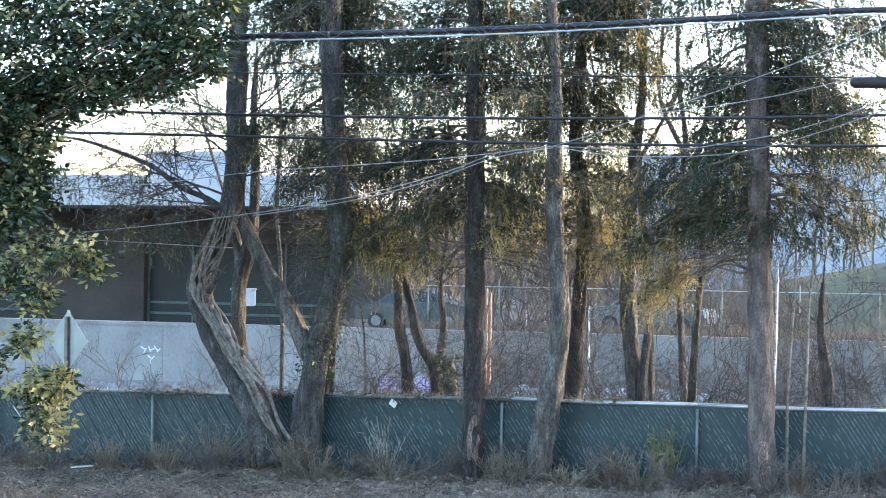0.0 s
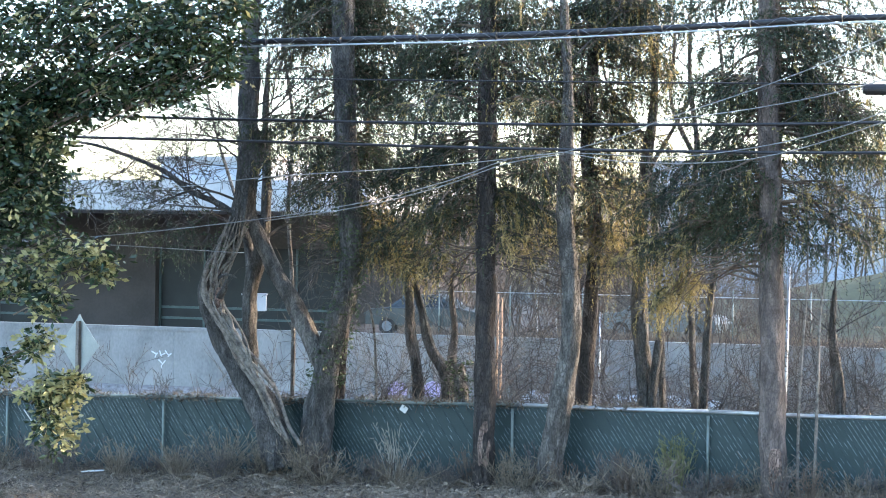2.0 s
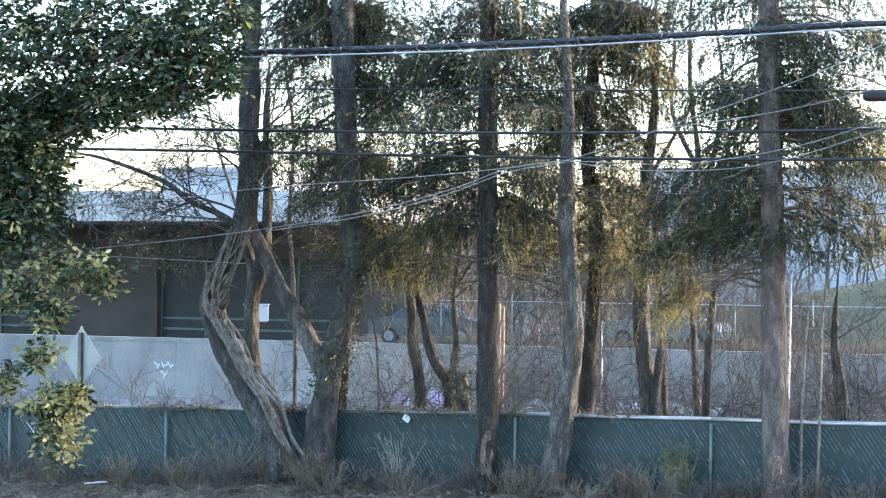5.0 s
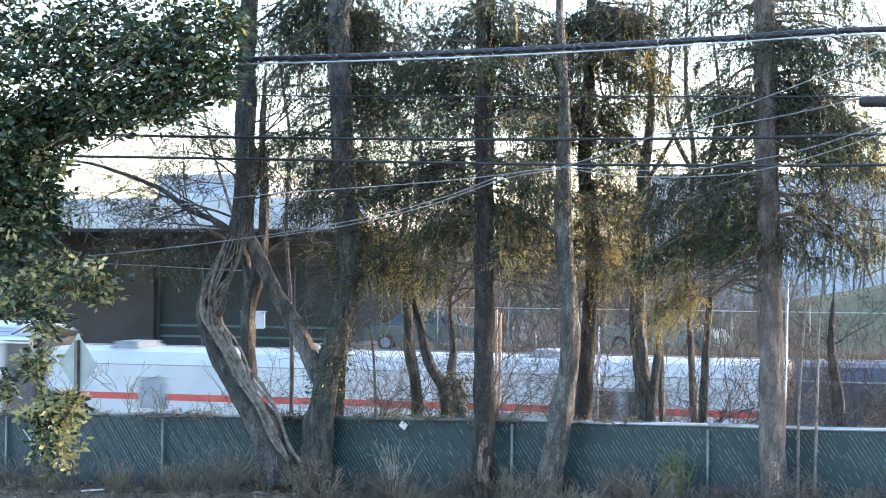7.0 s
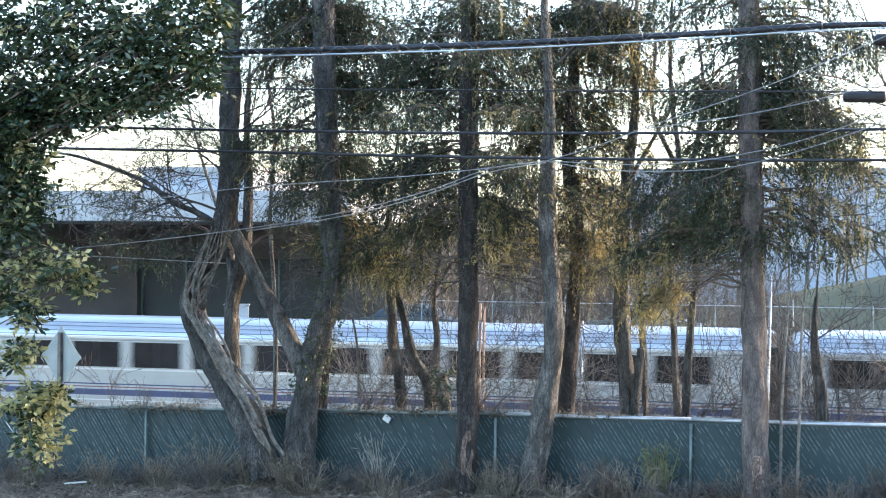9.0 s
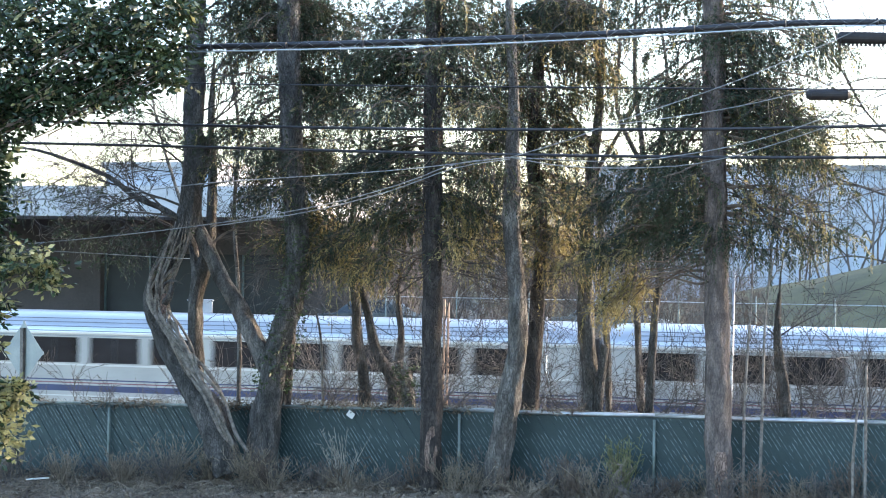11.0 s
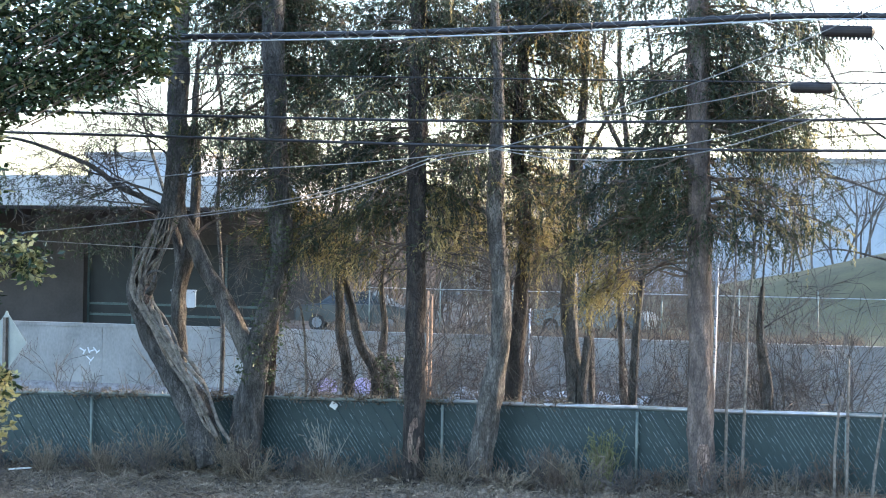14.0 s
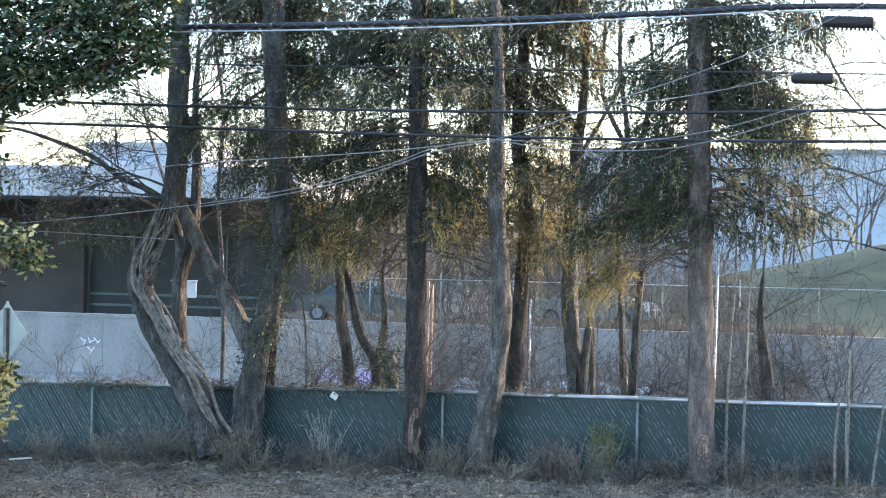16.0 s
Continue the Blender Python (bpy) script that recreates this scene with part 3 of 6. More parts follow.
# the vine-wrapped leaning tree
leaning = bare_tree("leaning grey tree wrapped in thick bare vines", [
    ([(-2.46, 30.20, 0.25), (-2.76, 30.31, 1.13), (-3.19, 30.54, 1.77), (-3.59, 30.75, 2.39), (-3.77, 30.87, 2.97), (-3.56, 30.84, 3.61), (-3.25, 30.71, 4.16), (-3.13, 30.66, 5.02), (-3.13, 30.66, 6.10), (-3.12, 30.66, 7.19), (-3.06, 30.64, 8.81), (-3.14, 30.67, 10.62)],
     [0.28, 0.23, 0.18, 0.145, 0.14, 0.15, 0.15, 0.165, 0.165, 0.15, 0.12, 0.07]),
    ([(-3.23, 30.70, 4.16), (-3.58, 30.75, 4.40), (-4.05, 30.83, 4.60), (-4.47, 30.91, 4.90), (-5.04, 31.04, 5.14), (-5.72, 31.21, 5.35), (-6.37, 31.47, 5.42)], [0.06, 0.05, 0.042, 0.038, 0.032, 0.024, 0.012]),
    ([(-3.60, 30.65, 3.20), (-3.41, 30.43, 3.28), (-3.24, 30.31, 3.23)], [0.03, 0.02, 0.008]),
    ([(-3.56, 30.64, 2.89), (-3.44, 30.41, 3.05), (-3.40, 30.36, 3.21)], [0.06, 0.045, 0.02]),
], 11, M_BARK_MID, [
    ((-4.05, 30.83, 4.60), (-0.6, 0.1, -0.3), 0.9, 0.016, 3), ((-4.42, 30.89, 4.87), (0.3, 0.1, 0.5), 0.8, 0.014, 3), ((-4.99, 31.02, 5.11), (-0.5, 0.1, -0.5), 0.8, 0.014, 3),
    ((-3.58, 30.75, 4.40), (-0.5, -0.1, -0.4), 0.8, 0.016, 3), ((-5.39, 31.18, 5.23), (-0.4, 0.1, 0.3), 0.8, 0.012, 3), ((-4.05, 30.83, 4.60), (0.4, 0.1, -0.5), 0.7, 0.012, 3), ((-4.52, 30.93, 4.90), (-0.2, 0.1, -0.7), 0.8, 0.012, 3),
    ((-3.21, 30.70, 4.43), (-0.9, 0.1, 0.25), 1.6, 0.03, 4), ((-3.58, 30.75, 4.40), (-0.7, 0.0, 0.5), 1.3, 0.022, 4), ((-4.05, 30.83, 4.60), (-0.3, 0.1, 0.8), 1.1, 0.018, 4), ((-3.13, 30.66, 5.60), (-0.9, 0.0, 0.3), 1.4, 0.022, 4),
    ((-3.26, 30.72, 4.25), (-0.9, -0.1, 0.35), 1.2, 0.03, 3),
    ((-3.13, 30.67, 6.28), (-0.8, 0.2, 0.45), 1.5, 0.03, 3),
    ((-3.12, 30.66, 5.65), (0.7, 0.2, 0.5), 1.3, 0.025, 3),
    ((-3.12, 30.66, 7.37), (-0.6, 0.1, 0.6), 1.5, 0.03, 3),
    ((-3.13, 30.66, 5.02), (-0.8, 0.2, 0.5), 1.3, 0.022, 4), ((-3.13, 30.67, 5.29), (-0.9, 0.1, 0.2), 1.5, 0.022, 4), ((-3.14, 30.67, 6.64), (-0.9, 0.1, 0.0), 1.2, 0.02, 4), ((-3.12, 30.66, 4.75), (0.8, 0.2, 0.4), 1.1, 0.02, 4), ((-3.13, 30.66, 5.92), (0.8, 0.1, 0.2), 1.1, 0.02, 4),
    ((-3.13, 30.66, 7.46), (0.6, 0.1, 0.6), 1.5, 0.03, 3),
    ((-3.11, 30.66, 9.08), (0.2, 0.1, 0.8), 1.8, 0.05, 3),
])


def wind_vines(tree, line, n, r0, seed):
    """Bare vines creeping along a trunk line."""
    rng = np.random.default_rng(seed)
    o = tree.matrix_basis.translation
    for i in range(n):
        b = Build()
        ph, tw = rng.uniform(0, 6.28), rng.uniform(-2.6, 2.6)
        a, e = rng.integers(0, 3), len(line)
        pts = []
        for k, (q, r) in enumerate(line[a:e]):
            an = ph + tw * k * 0.30 + 0.5 * math.sin(k * 0.8 + ph)
            q = Vector(q) - o
            pts.append(q + Vector((0.12 + 0.95 * math.cos(an), -abs(math.sin(an)) * 0.9 - 0.1, 0)) * (r * rng.uniform(1.0, 1.3)) + Vector((0, 0, rng.normal() * 0.06)))
        limb(b, pts, [r0 * rng.choice([0.45, 0.6, 0.8, 1.3])] * (len(pts) - 1) + [0.008], 6, 0.07, 0.3, seed + i)
        part("vine", b, M_VINE, tree, smooth=True)


wind_vines(leaning, [((-2.26, 29.96, 0.68), 0.12), ((-2.49, 30.10, 1.06), 0.13), ((-2.76, 30.26, 1.53), 0.16), ((-3.00, 30.41, 1.87), 0.17), ((-3.25, 30.53, 2.22), 0.17), ((-3.46, 30.65, 2.56), 0.16), ((-3.66, 30.78, 2.88), 0.165), ((-3.67, 30.78, 3.25), 0.165), ((-3.49, 30.76, 3.66), 0.165), ((-3.28, 30.67, 4.11), 0.165)], 15, 0.024, 3)

# the forked tree with ivy, whose one fork goes up as a straight dark stem
forked = bare_tree("forked grey tree with ivy on its trunk", [
    ([(-1.97, 30.20, 0.13), (-1.92, 30.18, 0.93), (-1.82, 30.13, 1.65), (-1.71, 30.09, 2.27), (-1.54, 30.07, 2.89), (-1.43, 30.08, 3.69), (-1.49, 30.10, 4.76), (-1.57, 30.13, 6.09), (-1.61, 30.15, 7.33), (-1.66, 30.17, 9.02), (-1.71, 30.19, 11.25)],
     [0.30, 0.23, 0.20, 0.195, 0.17, 0.165, 0.17, 0.17, 0.16, 0.14, 0.06]),
    ([(-1.80, 30.10, 1.80), (-2.17, 30.35, 2.50), (-2.53, 30.59, 3.14), (-2.91, 30.78, 3.81), (-3.11, 30.91, 4.26), (-3.07, 31.04, 4.76), (-2.91, 31.07, 5.59), (-2.86, 31.16, 6.70)],
     [0.15, 0.14, 0.13, 0.12, 0.10, 0.07, 0.05, 0.025], M_BARK),
], 21, M_BARK_MID, [
    ((-2.85, 30.80, 3.85), (0.5, 0.2, 0.8), 1.2, 0.03, 3),
    ((-2.91, 31.07, 5.59), (0.4, 0.2, 0.7), 1.4, 0.02, 3),
    ((-2.86, 31.15, 6.61), (0.3, 0.2, 0.7), 1.4, 0.02, 3),
    ((-3.07, 31.04, 4.76), (-0.4, 0.2, 0.7), 1.0, 0.02, 3),
])
thin_trunk = bare_tree("thin grey trunk behind the fence", [
    ([(-3.16, 32.28, 0.72), (-3.22, 32.30, 2.05), (-3.22, 32.30, 3.00), (-3.05, 32.23, 3.62), (-2.98, 32.21, 4.14), (-2.96, 32.20, 5.09), (-3.02, 32.22, 6.04), (-2.96, 32.20, 6.99)], [0.13, 0.12, 0.115, 0.12, 0.09, 0.06, 0.04, 0.02]),
    ([(-3.20, 32.29, 3.19), (-3.27, 32.32, 3.76), (-3.43, 32.39, 4.23)], [0.09, 0.07, 0.05]),
], 23, M_BARK_MID, [((-3.02, 32.22, 5.94), (0.3, 0, 0.8), 1.2, 0.02, 3), ((-2.96, 32.20, 5.09), (-0.4, 0, 0.8), 1.0, 0.02, 2)])

hang(leaning, "hanging_sprays", M_NEEDLE, [((-4.89, 30.97, 4.62), (0.6, 0.2, 0.22), 34), ((-5.46, 31.11, 4.72), (0.5, 0.2, 0.25), 30), ((-4.22, 30.80, 4.14), (0.4, 0.2, 0.25), 34), ((-3.94, 30.79, 3.83), (0.2, 0.2, 0.14), 12), ((-4.40, 30.88, 3.73), (0.10, 0.1, 0.25), 26), ((-5.27, 31.13, 4.08), (0.3, 0.1, 0.12), 20), ((-4.87, 30.97, 3.91), (0.2, 0.1, 0.10), 14), ((-6.06, 31.35, 4.81), (0.3, 0.2, 0.2), 20), ((-3.70, 30.85, 5.75), (0.28, 0.2, 0.14), 20), ((-4.25, 30.90, 5.35), (0.3, 0.2, 0.12), 12), ((-2.70, 30.75, 5.40), (0.25, 0.2, 0.15), 12)], 5)
ivy(leaning, [((-3.61, 30.76, 3.43), 0.16), ((-3.52, 30.72, 3.75), 0.16), ((-3.29, 30.63, 4.11), 0.15)], 40, 0.07, 6)
ivy(forked, [((-1.79, 30.12, 1.56), 0.25), ((-1.69, 30.08, 2.18), 0.22), ((-1.52, 30.01, 2.81), 0.19), ((-1.41, 30.02, 3.52), 0.17), ((-1.46, 30.09, 4.14), 0.17), ((-1.49, 30.10, 4.67), 0.17)], 420, 0.075, 7)
# spruces
TOP = (15, 8.0, 12.0, 0, 360, 0.7, 1.8)
spruce_a = spruce("tall dark spruce with drooping green sprays beside a fence", [(-1.70, 30.85, 0.20), (-1.60, 30.80, 2.60), (-1.48, 30.80, 3.70), (-1.53, 30.80, 4.80), (-1.61, 30.80, 6.15), (-1.66, 30.80, 7.40), (-1.71, 30.80, 9.10), (-1.76, 30.80, 12.40)], [0.13, 0.12, 0.12, 0.12, 0.12, 0.11, 0.10, 0.03], [TOP, (26, 4.8, 7.9, 0, 360, 0.7, 2.0)], [
    ((-1.46, 30.89, 7.42), (1.1, 0.6, 0.55), 20, 0.0), ((-0.81, 30.53, 6.76), (0.6, 0.6, 0.4), 9, 0.0), ((-2.50, 31.31, 7.55), (0.5, 0.5, 0.35), 7, 0.05), ((-2.31, 31.33, 7.00), (0.45, 0.5, 0.35), 4, 0.05), ((-1.12, 30.75, 5.96), (0.5, 0.6, 0.5), 8, 0.03),
    ((-1.41, 30.67, 4.96), (0.85, 0.7, 0.55), 11, 0.03), ((-2.00, 31.60, 4.75), (0.45, 0.3, 0.35), 3, 0.08), ((-1.12, 30.45, 4.15), (0.55, 0.6, 0.35), 6, 0.2),
    ((-0.83, 30.14, 3.70), (0.5, 0.5, 0.32), 10, 0.6), ((-1.55, 31.10, 3.85), (0.35, 0.4, 0.35), 4, 0.03)], 31)
spruce_b = spruce("tall spruce with straight dark trunk and drooping sprays", [(0.68, 29.03, 0.05), (0.67, 29.03, 1.59), (0.66, 29.03, 3.73), (0.65, 29.04, 5.87), (0.64, 29.04, 8.09), (0.61, 29.05, 11.86)], [0.165, 0.155, 0.145, 0.14, 0.125, 0.03], [TOP, (28, 4.8, 7.9, 0, 360, 0.7, 2.1)], [
    ((-0.30, 29.72, 6.69), (0.75, 0.6, 0.5), 9, 0.02), ((-0.15, 29.66, 5.55), (0.6, 0.6, 0.4), 6, 0.03), ((-0.14, 29.56, 4.72), (0.85, 0.7, 0.42), 11, 0.03), ((-0.39, 29.66, 4.06), (0.65, 0.6, 0.35), 8, 0.35),
    ((-0.21, 29.68, 3.54), (0.4, 0.4, 0.3), 4, 0.6), ((0.08, 29.47, 7.28), (0.7, 0.6, 0.4), 7, 0.0), ((1.19, 29.02, 7.24), (0.7, 0.6, 0.4), 7, 0.0), ((1.29, 28.98, 6.47), (0.65, 0.6, 0.45), 6, 0.15),
    ((1.21, 29.01, 5.70), (0.55, 0.5, 0.4), 5, 0.08), ((1.19, 29.02, 4.72), (0.7, 0.6, 0.42), 9, 0.08), ((1.24, 28.90, 3.99), (0.42, 0.5, 0.42), 9, 0.62)], 32)
spruce_c = spruce("spruce with sun-coloured hanging sprays behind the fence", [(2.27, 30.48, 1.15), (2.36, 30.45, 2.77), (2.43, 30.42, 4.03), (2.27, 30.48, 5.46), (2.35, 30.45, 6.90), (2.36, 30.45, 10.49)], [0.13, 0.12, 0.11, 0.10, 0.09, 0.03], [(10, 8.3, 11.0, 0, 360, 0.5, 1.2), (16, 4.8, 7.9, 0, 360, 0.6, 1.6)], [
    ((2.22, 30.30, 7.33), (0.75, 0.6, 0.4), 7, 0.05), ((2.84, 30.15, 6.97), (0.4, 0.5, 0.4), 4, 0.45), ((1.81, 30.47, 6.17), (0.5, 0.5, 0.5), 8, 0.08), ((1.55, 30.57, 5.64), (0.5, 0.5, 0.4), 7, 0.1), ((2.06, 30.37, 6.71), (0.4, 0.5, 0.4), 5, 0.1), ((2.86, 30.05, 5.54), (0.4, 0.5, 0.35), 5, 0.2), ((2.68, 30.12, 5.98), (0.4, 0.5, 0.4), 5, 0.15), ((2.65, 30.13, 7.58), (0.5, 0.5, 0.3), 6, 0.05), ((2.69, 30.11, 5.10), (0.4, 0.5, 0.4), 4, 0.3),
    ((2.61, 30.05, 4.56), (0.5, 0.5, 0.38), 6, 0.75), ((2.51, 29.79, 3.76), (0.36, 0.4, 0.40), 8, 0.65), ((1.71, 30.41, 4.02), (0.35, 0.4, 0.4), 4, 0.6), ((3.30, 30.10, 7.55), (0.7, 0.5, 0.3), 8, 0.25), ((1.70, 30.40, 7.25), (0.55, 0.5, 0.35), 5, 0.2), ((3.25, 30.00, 6.55), (0.45, 0.5, 0.35), 4, 0.45)], 33)
spruce_d = spruce("large spruce with pinkish bark and sunlight painted low on its trunk", [(4.77, 27.27, 0.27), (4.74, 27.29, 1.15), (4.69, 27.30, 2.91), (4.65, 27.32, 5.00), (4.59, 27.34, 7.42), (4.51, 27.38, 11.46)], [0.195, 0.18, 0.165, 0.16, 0.15, 0.04], [(20, 7.9, 12.0, 0, 360, 0.6, 1.6), (15, 4.6, 7.9, 0, 360, 0.6, 2.0)], [
    ((3.92, 27.82, 7.27), (0.7, 0.6, 0.35), 6, 0.0), ((5.22, 27.29, 7.02), (0.75, 0.6, 0.55), 9, 0.05), ((5.82, 27.05, 6.53), (0.55, 0.5, 0.55), 7, 0.08), ((4.41, 27.42, 6.01), (0.75, 0.6, 0.35), 6, 0.0),
    ((5.22, 27.19, 5.89), (0.6, 0.5, 0.4), 9, 0.05), ((5.81, 26.95, 5.64), (0.4, 0.5, 0.4), 6, 0.1), ((4.09, 27.65, 5.38), (0.45, 0.5, 0.35), 5, 0.03), ((3.64, 27.53, 4.55), (1.0, 0.6, 0.38), 8, 0.03), ((3.11, 27.74, 4.06), (0.55, 0.5, 0.40), 8, 0.08), ((4.16, 27.42, 4.11), (0.55, 0.5, 0.4), 7, 0.0),
    ((3.25, 27.49, 3.41), (0.2, 0.3, 0.45), 9, 0.95), ((3.00, 27.79, 3.69), (0.25, 0.3, 0.3), 3, 0.5), ((5.30, 27.16, 5.33), (0.7, 0.6, 0.4), 4, 0.1), ((5.75, 26.98, 4.85), (0.6, 0.5, 0.45), 4, 0.35), ((5.23, 27.09, 4.29), (0.6, 0.5, 0.40), 4, 0.05), ((5.82, 26.85, 3.98), (0.3, 0.3, 0.3), 3, 0.05), ((6.40, 26.71, 4.77), (0.4, 0.5, 0.5), 3, 0.5),
    ((6.29, 26.86, 6.63), (0.40, 0.5, 0.35), 5, 0.15), ((6.41, 26.81, 5.68), (0.35, 0.5, 0.3), 5, 0.12), ((6.21, 26.69, 4.10), (0.4, 0.4, 0.3), 3, 0.3), ((3.82, 27.86, 6.41), (0.4, 0.5, 0.35), 3, 0.1)], 34, M_BARK_PINK)

right_tree = bare_tree("bare grey tree with twisting branches", [
    ([(8.68, 28.79, 0.22), (8.64, 28.81, 2.60), (8.50, 28.87, 4.72), (8.51, 28.86, 6.42), (8.56, 28.84, 8.37)], [0.16, 0.15, 0.13, 0.09, 0.04]),
    ([(8.50, 28.87, 4.33), (7.85, 29.13, 4.63), (7.19, 29.29, 4.88), (6.70, 29.39, 4.87), (6.21, 29.49, 4.50)], [0.024, 0.019, 0.015, 0.011, 0.006]),
    ([(8.51, 28.86, 5.14), (7.75, 29.17, 5.57), (7.25, 29.27, 6.09), (6.91, 29.31, 6.69), (6.64, 29.32, 7.20)], [0.024, 0.019, 0.015, 0.011, 0.006]),
    ([(8.55, 28.84, 3.44), (7.78, 29.16, 3.68), (7.05, 29.35, 3.80), (6.40, 29.51, 3.57)], [0.02, 0.016, 0.012, 0.006]),
], 46, M_BARK, [((7.19, 29.29, 4.88), (-0.7, 0, 0.3), 1.2, 0.02, 3), ((6.70, 29.39, 4.87), (-0.5, 0, 0.6), 1.0, 0.015, 3), ((7.25, 29.27, 6.09), (-0.8, 0, 0.2), 1.2, 0.02, 3), ((6.91, 29.31, 6.69), (-0.6, 0, 0.5), 1.0, 0.015, 3), ((7.05, 29.35, 3.80), (-0.6, 0, 0.5), 0.9, 0.015, 3), ((6.93, 29.40, 6.70), (-0.4, 0, 0.5), 1.2, 0.02, 3), ((7.75, 29.17, 5.57), (-0.8, 0, -0.1), 1.3, 0.02, 3), ((8.52, 28.85, 6.30), (-0.9, -0.2, 0.2), 1.8, 0.022, 4), ((8.51, 28.86, 5.60), (-0.9, -0.2, 0.4), 1.8, 0.022, 4), ((8.50, 28.87, 4.72), (-0.9, -0.3, 0.3), 1.9, 0.022, 4), ((7.25, 29.27, 6.09), (-0.4, 0, 0.7), 1.3, 0.016, 4)])

# bare branches that cross the open sky
sky_branches = bare_tree("bare grey tree with open crown behind the fence", [
    ([(3.68, 31.51, 0.54), (3.61, 31.54, 2.39), (3.49, 31.59, 4.24), (3.38, 31.63, 5.64), (3.49, 31.59, 6.94), (3.42, 31.62, 8.53)], [0.055, 0.055, 0.05, 0.045, 0.035, 0.015]),
    ([(3.40, 31.63, 5.45), (3.00, 31.69, 6.10), (2.67, 31.72, 6.57), (2.52, 31.78, 7.41)], [0.04, 0.03, 0.02, 0.01]),
    ([(3.43, 31.61, 5.18), (3.85, 31.34, 5.96), (4.18, 31.11, 6.54), (4.60, 30.94, 6.90)], [0.04, 0.028, 0.02, 0.01]),
], 47, M_BARK, [((3.00, 31.69, 6.10), (-0.5, 0, 0.5), 1.0, 0.014, 3), ((3.85, 31.34, 5.96), (0.5, 0, 0.5), 1.0, 0.014, 3), ((3.49, 31.59, 6.94), (0.4, 0, 0.6), 1.0, 0.014, 3), ((3.85, 31.34, 5.96), (0.7, 0, 0.1), 1.2, 0.016, 4), ((3.42, 31.62, 5.64), (0.9, 0, 0.3), 1.2, 0.016, 4), ((3.00, 31.69, 6.10), (-0.7, 0, 0.1), 1.0, 0.014, 4), ((3.46, 31.60, 6.39), (-0.3, 0, 0.8), 1.0, 0.014, 3), ((4.18, 31.11, 6.54), (0.2, 0, 0.8), 0.8, 0.01, 2), ((3.49, 31.59, 4.43), (0.7, 0, 0.5), 1.3, 0.016, 3), ((3.49, 31.59, 4.43), (-0.7, 0, 0.5), 1.3, 0.016, 3)])
open_crown = bare_tree("slender bare tree between the grey trunks", [
    ([(-2.62, 33.86, 0.38), (-2.61, 33.85, 2.58), (-2.73, 33.90, 4.37), (-2.67, 33.88, 5.87), (-2.85, 33.95, 7.27), (-2.83, 33.94, 8.97)], [0.04, 0.036, 0.034, 0.03, 0.022, 0.01]),
    ([(-2.72, 33.90, 5.57), (-2.37, 33.76, 6.26), (-1.97, 33.59, 6.46)], [0.03, 0.022, 0.012]),
], 48, M_BARK, [((-2.73, 33.90, 4.67), (0.7, 0, 0.5), 1.2, 0.016, 3), ((-2.71, 33.89, 5.17), (-0.6, 0, 0.6), 1.1, 0.016, 3), ((-2.70, 33.89, 6.17), (0.5, 0, 0.6), 1.2, 0.014, 3), ((-2.79, 33.93, 6.77), (-0.5, 0, 0.6), 1.1, 0.014, 3), ((-2.37, 33.76, 6.26), (0.3, 0, 0.7), 0.9, 0.012, 3), ((-2.86, 33.95, 7.57), (0.4, 0, 0.8), 1.1, 0.014, 3), ((-2.72, 33.90, 3.97), (0.8, 0, 0.1), 1.0, 0.014, 3)])

twin_stems = bare_tree("bare two-stemmed tree with fine twigs behind the spruces", [
    ([(4.34, 32.45, 0.55), (4.25, 32.48, 2.36), (4.17, 32.51, 4.08), (4.28, 32.47, 5.52), (4.14, 32.53, 6.86), (4.18, 32.51, 8.97)], [0.06, 0.055, 0.05, 0.045, 0.035, 0.015]),
    ([(4.18, 32.51, 4.27), (4.54, 32.27, 5.60), (4.66, 32.22, 6.65), (4.53, 32.27, 7.89), (4.58, 32.25, 8.65)], [0.045, 0.04, 0.03, 0.02, 0.01]),
    ([(4.26, 32.48, 5.32), (3.86, 32.64, 6.29), (3.89, 32.63, 7.44), (3.73, 32.69, 8.50)], [0.04, 0.035, 0.025, 0.012]),
], 91, M_BARK, [((4.28, 32.47, 5.52), (0.5, 0, 0.6), 1.3, 0.018, 3), ((4.14, 32.53, 6.86), (-0.6, 0, 0.5), 1.1, 0.016, 3), ((4.54, 32.27, 5.60), (0.8, 0, 0.2), 1.2, 0.018, 3), ((4.66, 32.22, 6.65), (0.6, 0, 0.5), 1.2, 0.016, 3), ((3.86, 32.64, 6.29), (-0.7, 0, 0.3), 1.1, 0.016, 3), ((3.89, 32.63, 7.44), (0.4, 0, 0.6), 1.0, 0.014, 3), ((4.17, 32.51, 4.08), (-0.6, 0, 0.4), 1.2, 0.016, 3)])
